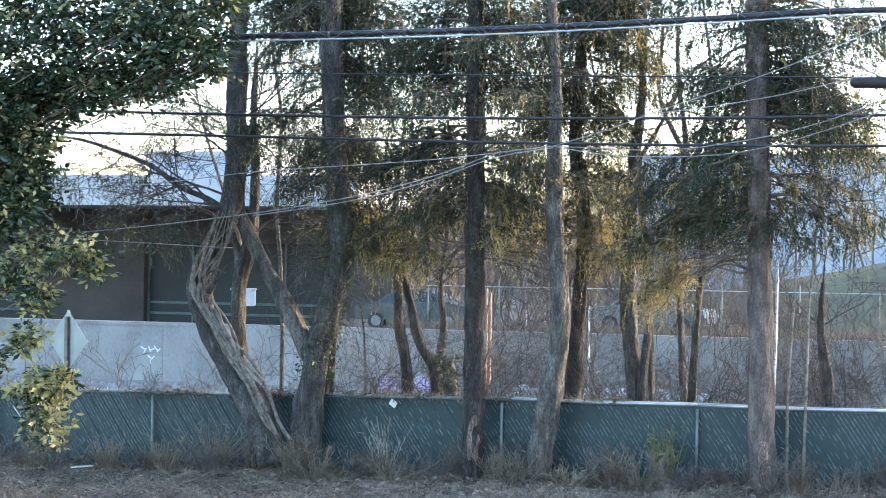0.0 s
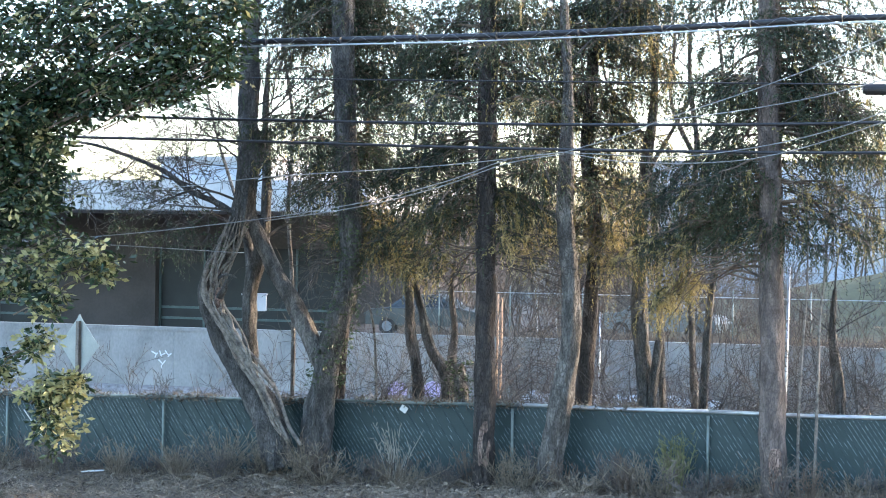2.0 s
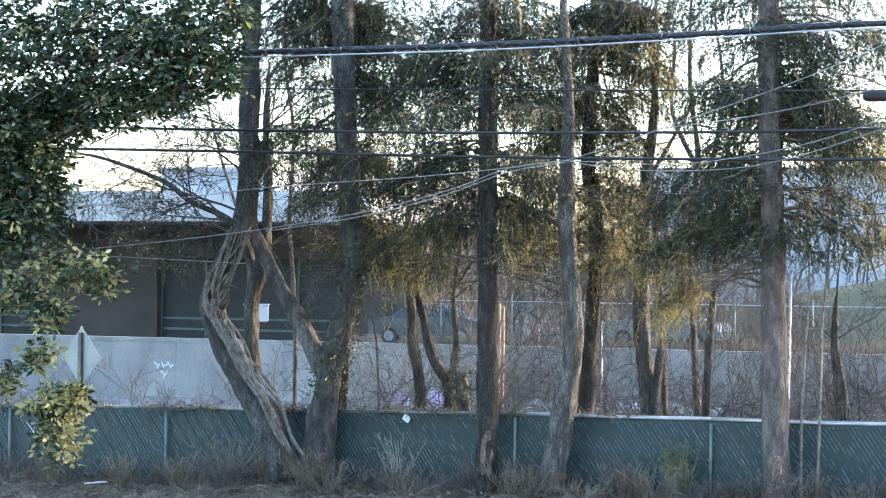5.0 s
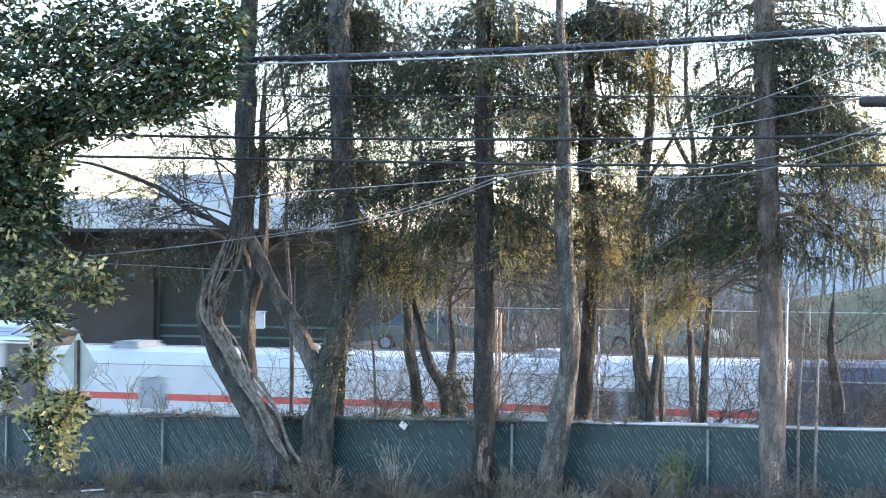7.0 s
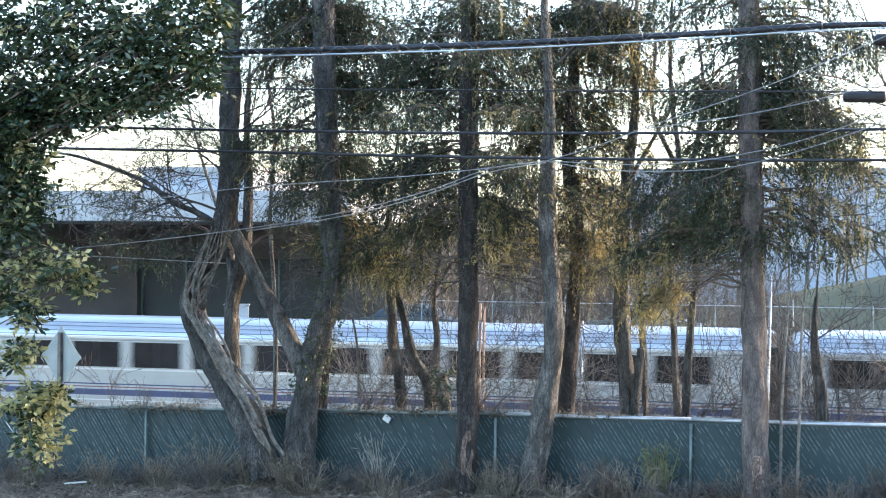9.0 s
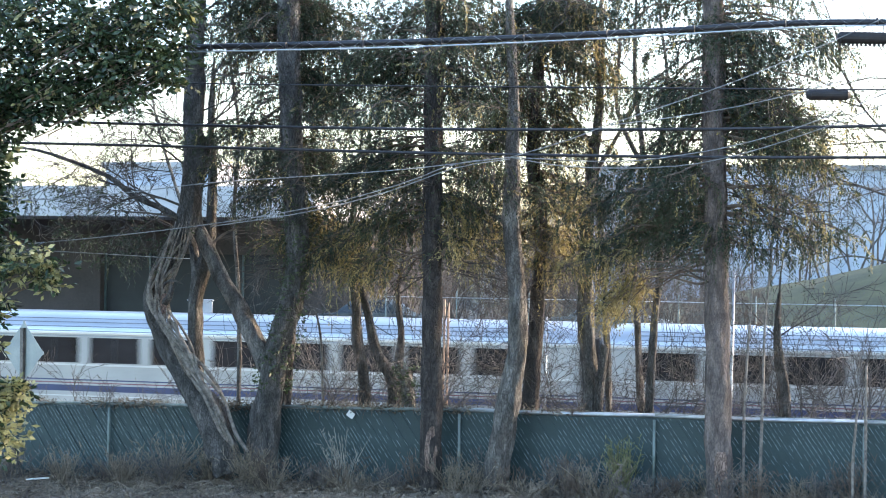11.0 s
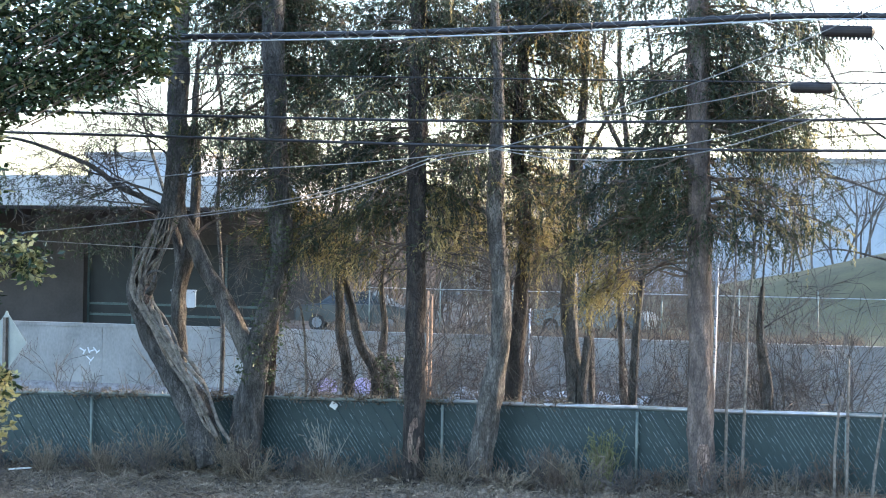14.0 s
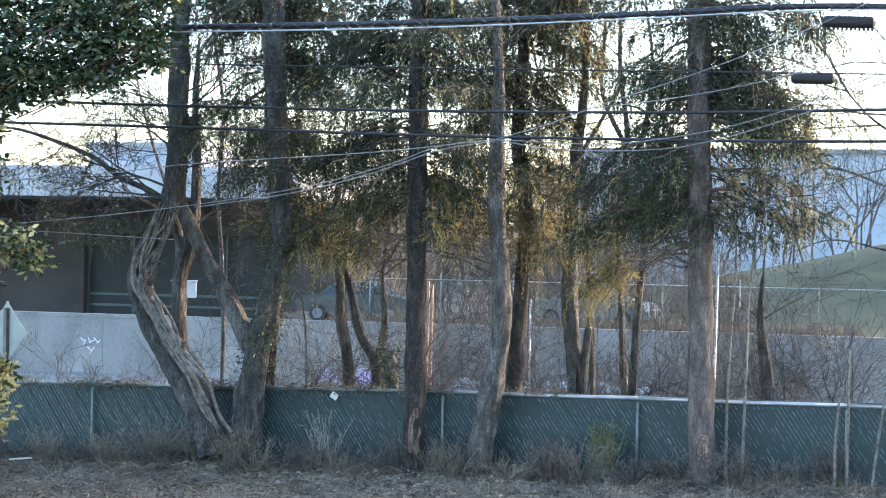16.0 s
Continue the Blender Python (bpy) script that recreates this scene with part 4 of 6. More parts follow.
slender = bare_tree("slender bare tree with fine twigs behind the leaning tree", [
    ([(-3.43, 35.79, 0.08), (-3.51, 35.82, 2.08), (-3.63, 35.87, 3.87), (-3.60, 35.85, 5.35), (-3.80, 35.94, 7.04), (-3.74, 35.91, 9.37)], [0.05, 0.045, 0.04, 0.035, 0.028, 0.012]),
    ([(-3.63, 35.86, 3.97), (-4.10, 36.06, 5.24), (-4.44, 36.19, 6.42), (-4.59, 36.26, 7.49)], [0.035, 0.028, 0.02, 0.008]),
], 92, M_BARK, [((-4.10, 36.06, 5.24), (-0.8, 0, 0.25), 1.3, 0.016, 3), ((-4.44, 36.19, 6.42), (-0.6, 0, 0.5), 1.2, 0.014, 3), ((-3.66, 35.88, 5.35), (0.7, 0, 0.4), 1.2, 0.016, 3), ((-3.80, 35.94, 7.04), (-0.6, 0, 0.5), 1.2, 0.014, 3), ((-3.78, 35.93, 6.83), (0.7, 0, 0.5), 1.2, 0.014, 3), ((-3.63, 35.86, 3.97), (-0.8, 0, 0.3), 1.4, 0.016, 3), ((-3.76, 35.92, 7.99), (-0.4, 0, 0.8), 1.0, 0.012, 3)])

# grey flaking trunk
flaky = bare_tree("grey flaking trunk leaning at the fence", [
    ([(1.62, 28.65, 0.12), (1.70, 28.61, 0.88), (1.84, 28.56, 1.73), (1.94, 28.52, 2.57), (1.89, 28.54, 3.50), (1.82, 28.56, 4.34), (1.83, 28.56, 5.18), (1.83, 28.56, 6.19), (1.75, 28.59, 7.54), (1.77, 28.59, 9.22)],
     [0.21, 0.175, 0.15, 0.14, 0.125, 0.12, 0.105, 0.08, 0.06, 0.02]),
    ([(1.83, 28.56, 4.17), (1.48, 28.80, 4.38), (1.19, 29.02, 4.58)], [0.04, 0.025, 0.012]),
], 41, M_BARK, [((1.82, 28.57, 5.85), (-0.5, 0.2, 0.6), 1.2, 0.02, 3), ((1.80, 28.57, 6.53), (0.5, 0.2, 0.6), 1.2, 0.02, 3)])

# slimmer trunks behind the fence
for i, (pts, radii) in enumerate([
    ([(-0.41, 31.97, 0.79), (-0.37, 31.95, 1.55), (-0.50, 32.00, 2.30), (-0.55, 32.02, 3.05), (-0.61, 32.05, 3.99), (-0.57, 32.03, 5.12)], [0.10, 0.09, 0.085, 0.08, 0.07, 0.03]),
    ([(0.11, 31.96, 0.80), (0.11, 31.95, 1.56), (-0.18, 32.07, 2.11), (-0.32, 32.13, 2.67), (-0.45, 32.18, 3.24), (-0.54, 32.22, 4.18)], [0.13, 0.11, 0.08, 0.065, 0.055, 0.02]),
    ([(0.21, 32.32, 0.77), (0.19, 32.32, 1.72), (0.23, 32.31, 2.39), (0.17, 32.33, 3.06), (0.29, 32.28, 4.01)], [0.09, 0.08, 0.06, 0.04, 0.02]),
    ([(3.25, 30.49, 0.81), (3.26, 30.48, 1.62), (3.15, 30.53, 2.78), (3.15, 30.53, 3.68), (3.18, 30.51, 4.85), (3.33, 30.45, 6.20), (3.22, 30.50, 7.64)], [0.15, 0.135, 0.12, 0.11, 0.09, 0.06, 0.03]),
    ([(3.34, 30.35, 0.83), (3.36, 30.34, 1.54), (3.44, 30.31, 2.35)], [0.08, 0.07, 0.06]),
    ([(4.18, 30.51, 0.83), (4.19, 30.51, 1.55), (4.23, 30.49, 2.44), (4.31, 30.46, 3.52), (4.33, 30.45, 4.42), (4.50, 30.38, 5.59)], [0.075, 0.07, 0.06, 0.05, 0.04, 0.02]),
    ([(6.24, 29.78, 0.76), (6.20, 29.80, 1.63), (6.09, 29.84, 2.51), (6.11, 29.83, 3.21)], [0.10, 0.09, 0.06, 0.03]),
]):
    tip = Vector(pts[-1])
    mid = Vector(pts[-2])
    bare_tree("slim grey trunk with bare twigs behind the fence", [(pts, radii)], 50 + i, M_BARK_MID,
              [] if i == 4 else [(tip, (0.2, 0, 0.9), 1.2, 0.018, 3), (mid, (-0.6, 0.1, 0.6), 1.0, 0.016, 3), (mid, (0.6, -0.1, 0.6), 1.0, 0.016, 3)], group="slim trunks")


# ---------------------------------------------------------------- evergreen with broad leaves
def evergreen():
    rng = np.random.default_rng(7)
    o = Vector((-6.9, 27.0, -0.1))
    t = thing("broadleaf_evergreen", Matrix.Translation(o), "broad-leaved evergreen tree with glossy dark leaves", "tree")
    b = Build()
    limb(b, [(0, 0, 0), (0.1, 0, 2.0), (-0.1, 0.1, 4.5), (0.1, 0, 7.0), (0.1, 0, 9.0)], [0.2, 0.17, 0.13, 0.08, 0.02], 10, 0.2, 0.15, 2)
    part("trunk", b, M_BARK, t, smooth=True)
    lobes = [
        ((-5.70, 26.50, 6.66), (1.3, 1.1, 1.0), 0.7), ((-5.70, 26.60, 5.58), (0.75, 0.7, 0.6)), ((-5.22, 26.50, 5.81), (0.7, 0.6, 0.45)), ((-6.05, 26.80, 4.79), (0.8, 0.6, 0.7)), ((-4.56, 26.20, 6.65), (1.1, 0.9, 0.8), 0.75), ((-3.53, 26.00, 6.72), (0.85, 0.8, 0.75)), ((-2.98, 26.00, 6.27), (0.36, 0.5, 0.42)),
        ((-3.76, 26.10, 5.96), (0.6, 0.6, 0.45)), ((-4.71, 26.30, 5.80), (0.8, 0.7, 0.38)), ((-2.92, 26.00, 7.00), (0.36, 0.5, 0.3)),
        ((-5.91, 26.50, 5.33), (0.8, 0.9, 0.75)), ((-5.97, 26.50, 4.16), (0.65, 0.8, 0.8)), ((-5.49, 26.40, 4.55), (0.4, 0.5, 0.6)), ((-5.12, 26.20, 3.58), (0.55, 0.6, 0.34)), ((-4.56, 26.10, 3.41), (0.32, 0.3, 0.22)),
        ((-5.85, 26.40, 3.20), (0.4, 0.5, 0.35), 0.6), ((-5.38, 26.10, 2.92), (0.28, 0.3, 0.28)), ((-5.48, 26.10, 2.32), (0.24, 0.3, 0.3)), ((-5.05, 26.00, 1.82), (0.30, 0.3, 0.16)), ((-5.30, 26.10, 1.72), (0.44, 0.5, 0.30)), ((-5.17, 26.10, 1.24), (0.33, 0.35, 0.42)), ((-5.95, 26.30, 1.99), (0.3, 0.4, 0.3), 0.6),
        ((-7.10, 26.60, 5.60), (1.2, 1.2, 2.2), 0.6), ((-6.70, 26.60, 8.54), (2.0, 1.4, 1.6), 0.5), ((-4.47, 26.40, 8.31), (1.6, 1.2, 1.2), 0.6),
    ]
    C = lobes_fill(rng, lobes, 125) - np.array(o)
    b = Build()
    idx = rng.permutation(len(C))[:500]
    for i in idx:
        c = Vector(C[i])
        s = Vector((0.1 + rng.normal() * 0.1, rng.normal() * 0.1, max(0.5, c.z - 0.5 * (c.xy.length) - 0.1)))
        m = (s + c) / 2 + Vector((0, 0, 0.15))
        b.tube([m * 0.5 + c * 0.5, m * 0.2 + c * 0.8, c], [0.014, 0.010, 0.005], 4, caps=False)
    tagged(part("twig_wood", b, M_TWIG, t), kind="stuff")
    # low and right-hand rosettes mostly take the painted sunlight
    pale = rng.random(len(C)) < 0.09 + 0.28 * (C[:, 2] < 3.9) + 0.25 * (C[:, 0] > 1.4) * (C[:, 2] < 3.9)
    for name, sel, m in (("crown", ~pale, M_LEAF), ("sunlit_leaves", pale, M_LEAF_SUNLIT)):
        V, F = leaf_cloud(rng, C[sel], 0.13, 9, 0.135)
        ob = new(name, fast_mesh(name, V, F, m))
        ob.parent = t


evergreen()


# ---------------------------------------------------------------- overhead lines
def cable(name, pts, r, material, label, category="cable", n=8):
    b = Build()
    s = [q for q, _ in spline(pts, 0.25)]
    b.tube(s, [r] * len(s), n)
    return tagged(part(name, b, material, smooth=True), label, category, "overhead lines")


bundle = cable("telephone_cable", [(-10.62, 30.29, 6.69), (-6.68, 28.70, 6.64), (-2.80, 27.13, 6.62), (0.60, 25.76, 6.61), (3.27, 24.68, 6.65), (4.88, 24.03, 6.70), (6.28, 23.46, 6.67), (8.10, 22.73, 6.53)], 0.038, M_CABLE, "thick black overhead telephone cable lashed with wire")
strand = Build()
s_pts = [q for q, _ in spline([(-10.57, 30.17, 6.60), (-6.65, 28.59, 6.56), (-2.79, 27.03, 6.54), (0.60, 25.66, 6.53), (3.25, 24.59, 6.58), (4.86, 23.94, 6.63), (6.26, 23.37, 6.62), (8.06, 22.64, 6.50)], 0.2)]
strand.tube(s_pts, [0.011] * len(s_pts), 6)
part("support_strand", strand, M_STRAND, bundle, "bright steel support strand", smooth=True)
lash = Build()
core = [q for q, _ in spline([tuple(v) for v in s_pts[::8]] + [tuple(s_pts[-1])], 0.03)]
lash.tube([q + Vector((0, 0.046 * math.cos(k * 0.42), 0.058 + 0.046 * math.sin(k * 0.42))) for k, q in enumerate(core)], [0.003] * len(core), 4)
part("lashing_wire", lash, M_DROP, bundle, "thin steel lashing wire wound round the cable")
for k in range(20, len(core) - 20, 38):
    tie = Build()
    d = (core[k + 1] - core[k]).normalized()
    tie.tube([core[k] + Vector((0, 0, 0.055)) - d * 0.012, core[k] + Vector((0, 0, 0.055)) + d * 0.012], [0.05, 0.05], 10)
    part("clip", tie, M_CABLE, bundle)
cable("power_line", [(-10.85, 30.99, 6.47), (-3.28, 27.93, 6.18), (0.63, 26.35, 6.05), (5.59, 24.34, 5.91), (8.29, 23.25, 5.84)], 0.010, M_CABLE, "thin dark overhead power line")
cable("power_line", [(-10.84, 30.98, 5.81), (-5.68, 28.90, 5.66), (-2.93, 27.78, 5.56), (0.64, 26.34, 5.46), (3.78, 25.07, 5.42), (5.59, 24.34, 5.43), (8.30, 23.25, 5.47)], 0.020, M_CABLE, "dark overhead power line")
cable("power_line", [(-10.91, 31.21, 5.50), (-5.54, 29.04, 5.34), (-2.94, 27.99, 5.26), (0.65, 26.54, 5.14), (3.82, 25.26, 5.07), (5.64, 24.52, 5.05), (8.37, 23.42, 5.05)], 0.020, M_CABLE, "dark overhead power line")
for w in (
    [(-9.36, 29.28, 4.33), (-5.60, 27.76, 4.42), (-3.87, 27.06, 4.53), (-2.39, 26.46, 4.69), (-0.05, 25.52, 4.84), (1.56, 24.87, 5.01)],
    [(-9.34, 29.27, 3.54), (-5.59, 27.76, 3.78), (-3.03, 26.72, 4.04), (-1.11, 25.95, 4.34), (0.10, 25.46, 4.65), (0.84, 25.16, 4.92), (1.56, 24.87, 5.01)],
    [(-2.46, 26.49, 4.08), (-1.11, 25.95, 4.29), (-0.04, 25.52, 4.56), (0.84, 25.16, 4.87), (1.56, 24.87, 4.99)],
    [(1.56, 24.87, 5.01), (2.26, 24.59, 5.22), (2.81, 24.36, 5.43), (4.15, 23.82, 5.89), (5.35, 23.34, 6.39), (6.76, 22.77, 7.05)],
    [(1.56, 24.87, 5.01), (2.82, 24.36, 4.95), (3.63, 24.03, 5.02), (4.48, 23.69, 5.19), (5.36, 23.33, 5.49), (6.77, 22.76, 6.11)],
    [(1.56, 24.87, 5.01), (2.27, 24.58, 4.89), (3.30, 24.17, 4.87), (4.16, 23.82, 4.98), (5.36, 23.33, 5.37), (6.78, 22.76, 5.98)],
    [(-9.35, 29.28, 3.86), (-5.37, 28.77, 3.73), (-3.22, 28.50, 3.64), (-3.13, 30.27, 3.63)],
    [(2.82, 24.46, 5.42), (3.64, 24.13, 5.52), (4.56, 23.76, 5.68), (5.57, 23.35, 5.94)],
):
    cable("service_wire", w, 0.0068, M_DROP, "thin grey twisted service wire", n=6)


def splice_case(at, length, r, label, comb):
    """A splice box hung under a line, its ribbed underside showing."""
    t = thing("splice_case", Matrix.Translation(at), label, "splice case", "line fittings")
    b = Build()
    b.tube([(-length / 2, 0, 0), (-length / 2 + 0.04, 0, 0), (length / 2 - 0.04, 0, 0), (length / 2, 0, 0)], [r * 0.6, r, r, r * 0.6], 14)
    part("case", b, M_CASE, t, smooth=False)
    for x in (-length * 0.38, length * 0.38):
        b = Build()
        b.tube([(x, 0, r * 0.9), (x, 0, r + 0.09)], [0.012, 0.012], 6)
        part("hanger", b, M_STRAND, t)
    for i in range(comb):
        b = Build()
        x = -length * 0.45 + length * 0.9 * i / max(1, comb - 1)
        b.box(x - 0.012, -0.02, -r - 0.03, x + 0.012, 0.02, -r + 0.01)
        part("rib", b, M_CASE, t)


splice_case((5.85, 23.63, 6.49), 0.66, 0.075, "dark brown splice case under the telephone cable", 12)
splice_case((5.58, 24.34, 5.84), 0.56, 0.07, "black splice case on a power line", 0)


# ---------------------------------------------------------------- the train
def section(profile, x0, x1, b, close=True):
    """A shell with the same cross-section (y, z) from x0 to x1."""
    n = len(profile)
    b.add([(x, y, z) for x in (x0, x1) for y, z in profile], [(i, (i + 1) % n, n + (i + 1) % n, n + i) for i in range(n)] + ([tuple(range(n)), tuple(range(2 * n - 1, n - 1, -1))] if close else []))


def bogie(parent, x):
    b = Build()
    for y in (-1.0, 1.0):
        b.box(x - 1.7, y - 0.12, 0.45, x + 1.7, y + 0.12, 0.75)
        b.box(x - 0.5, y - 0.2, 0.4, x + 0.5, y + 0.2, 0.95)
    b.box(x - 0.35, -1.0, 0.5, x + 0.35, 1.0, 0.8)
    bo = part("bogie", b, M_BLACK, parent)
    for dx in (-1.25, 1.25):
        for y in (-0.72, 0.72):
            w = Build()
            w.tube([(x + dx, y - 0.07, 0.66), (x + dx, y + 0.07, 0.66)], [0.46, 0.46], 20)
            w.tube([(x + dx, y - 0.10, 0.66), (x + dx, y + 0.10, 0.66)], [0.16, 0.16], 10)
            part("wheel", w, M_RAIL, bo, smooth=False)


def coach(m):
    """A coach whose front end is at x = 0 and whose tail is at x = -25.25; rail tops at z = 0.2."""
    L, t = 25.25, thing("passenger_coach", m, "silver passenger coach with dark window band and blue stripes", "railway coach", "coaches of the train")
    H, EAVE = 1.55, 3.49
    # roof: bowed, with rounded ends
    prof = [(H * math.cos(math.pi * i / 16), EAVE + 0.68 * math.sin(math.pi * i / 16) ** 0.8) for i in range(17)]
    b = Build()
    rows = [(-0.0, 0.80), (-0.10, 0.90), (-0.35, 0.97), (-0.8, 1.0), (-L + 0.8, 1.0), (-L + 0.35, 0.97), (-L + 0.10, 0.90), (-L, 0.80)]
    for x, k in rows:
        b.v += [(x, y * (0.96 + 0.04 * k), EAVE + (z - EAVE) * k) for y, z in prof]
    n = len(prof)
    for r in range(len(rows) - 1):
        for i in range(n - 1):
            b.f.append((r * n + i, r * n + i + 1, (r + 1) * n + i + 1, (r + 1) * n + i))
    b.f.append(tuple(range(n)))
    b.f.append(tuple(range(len(rows) * n - 1, (len(rows) - 1) * n - 1, -1)))
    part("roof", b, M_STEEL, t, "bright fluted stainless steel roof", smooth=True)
    # sides with real openings for the windows
    wz0, wz1, ww, pitch, first = 2.56, 3.36, 1.72, 2.10, 1.50
    for sg in (-1, 1):
        b = Build()
        y0, y1 = (-H, -H + 0.06) if sg < 0 else (H - 0.06, H)
        b.box(-L, y0, 1.15, 0, y1, wz0)
        b.box(-L, y0, wz1, 0, y1, EAVE)
        xs = [0.0]
        for i in range(11):
            xs += [-(first + i * pitch), -(first + i * pitch + ww)]
        xs.append(-L)
        for a, c in zip(xs[0::2], xs[1::2]):
            b.box(c, y0, wz0, a, y1, wz1)
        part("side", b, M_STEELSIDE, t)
        for i in range(11):
            x0 = -(first + i * pitch)
            w = Build()
            w.box(x0 - ww, sg * (H - 0.05), wz0, x0, sg * (H - 0.035), wz1)
            wi = part("window", w, M_TRAINGLASS, t, "dark tinted coach window")
            w = Build()
            w.box(x0 - ww / 2 - 0.02, sg * (H - 0.034), wz0, x0 - ww / 2 + 0.02, sg * (H - 0.005), wz1)
            part("mullion", w, M_BLACK, wi)
        for name, z0, z1, pr, m_ in (("drip_rail", 3.47, 3.53, 0.035, M_STEEL), ("flute", 3.555, 3.58, 0.0, M_LOCOGREY), ("flute", 3.405, 3.43, 0.012, M_LOCOGREY), ("belt_rail", 2.47, 2.52, 0.03, M_STEEL),
                                     ("blue_stripe", 1.66, 1.85, 0.006, M_BLUE), ("red_stripe", 1.91, 1.945, 0.006, M_REDDULL), ("thin_stripe", 2.00, 2.04, 0.006, M_BLUE), ("flute", 1.50, 1.53, 0.02, M_STEEL), ("skirt", 1.02, 1.16, -0.05, M_STEELSIDE)):
            w = Build()
            w.box(-L + 0.02, sg * (H - 0.02), z0, -0.02, sg * (H + pr), z1)
            part(name, w, m_, t)
        for a in (14, 26, 38):
            y, z = sg * H * math.cos(radians(a)), EAVE + 0.68 * math.sin(radians(a)) ** 0.8
            w = Build()
            w.tube([(-L + 0.85, y, z), (-0.85, y, z)], [0.016, 0.016], 5)
            part("roof_flute", w, M_LOCOGREY, t)
    for x, d in ((0.0, 1), (-L, -1)):
        b = Build()
        b.box(min(x - d * 0.06, x), -H + 0.05, 1.15, max(x - d * 0.06, x), H - 0.05, 3.6)
        part("end_wall", b, M_STEELSIDE, t)
        b = Build()
        b.box(min(x, x + d * 0.22), -1.1, 1.0, max(x, x + d * 0.22), 1.1, 3.65)
        part("gangway", b, M_BLACK, t, "black rubber gangway")
    b = Build()
    b.box(-L + 0.1, -H + 0.1, 1.05, -0.1, H - 0.1, 1.2)
    part("floor", b, M_BLACK, t)
    b = Build()
    b.box(-16, -1.1, 0.55, -10, 1.1, 1.05)
    part("equipment_box", b, M_BLACK, t)
    bogie(t, -3.6)
    bogie(t, -L + 3.6)
    return t


def rear_engine(m):
    """A low white engine, front at x = 0, tail at x = -23.6."""
    L, H = 23.6, 1.50
    t = thing("white_locomotive", m, "white locomotive with a red stripe low on its side", "locomotive", "train engines")
    prof = [(-H, 1.0), (H, 1.0), (H, 2.88), (1.22, 3.28), (0.8, 3.38), (-0.8, 3.38), (-1.22, 3.28), (-H, 2.88)]
    b = Build()
    section(prof, -L, 0, b)
    part("body", b, M_LOCOWHITE, t)
    for sg in (-1, 1):
        for name, z0, z1, m_ in (("red_stripe", 1.77, 1.98, M_RED), ("seam", 2.87, 2.90, M_LOCOGREY), ("sill", 1.0, 1.08, M_LOCOGREY)):
            b = Build()
            b.box(-L, sg * (H - 0.01), z0, 0, sg * (H + 0.012), z1)
            part(name, b, m_, t)
        b = Build()
        b.box(-5.6, sg * (H - 0.01), 1.55, -3.7, sg * (H + 0.035), 2.55)
        gr = part("grille", b, M_LOCOGREY, t, "grey ventilation grille")
        for i in range(2):
            b = Build()
            b.box(-5.4 + i * 0.92, sg * (H + 0.02), 1.65, -4.75 + i * 0.92, sg * (H + 0.05), 2.45)
            part("louvre", b, M_BLACK, gr)
        b = Build()
        b.box(-L + 3.3, sg * (H - 0.01), 1.5, -L + 4.3, sg * (H + 0.02), 2.5)
        part("door", b, M_LOCOGREY, t)
    for x in (-L + 2.5, -L + 8.7, -L + 16.5):
        b = Build()
        b.box(x - 0.5, -0.9, 3.36, x + 0.5, 0.9, 3.46)
        b.box(x - 0.42, -0.8, 3.46, x + 0.42, 0.8, 3.58)
        part("roof_vent", b, M_LOCOGREY, t)
    b = Build()
    b.box(-L + 0.5, -1.2, 0.4, -0.5, 1.2, 1.0)
    part("undergear", b, M_BLACK, t)
    bogie(t, -4)
    bogie(t, -L + 4)
    return t


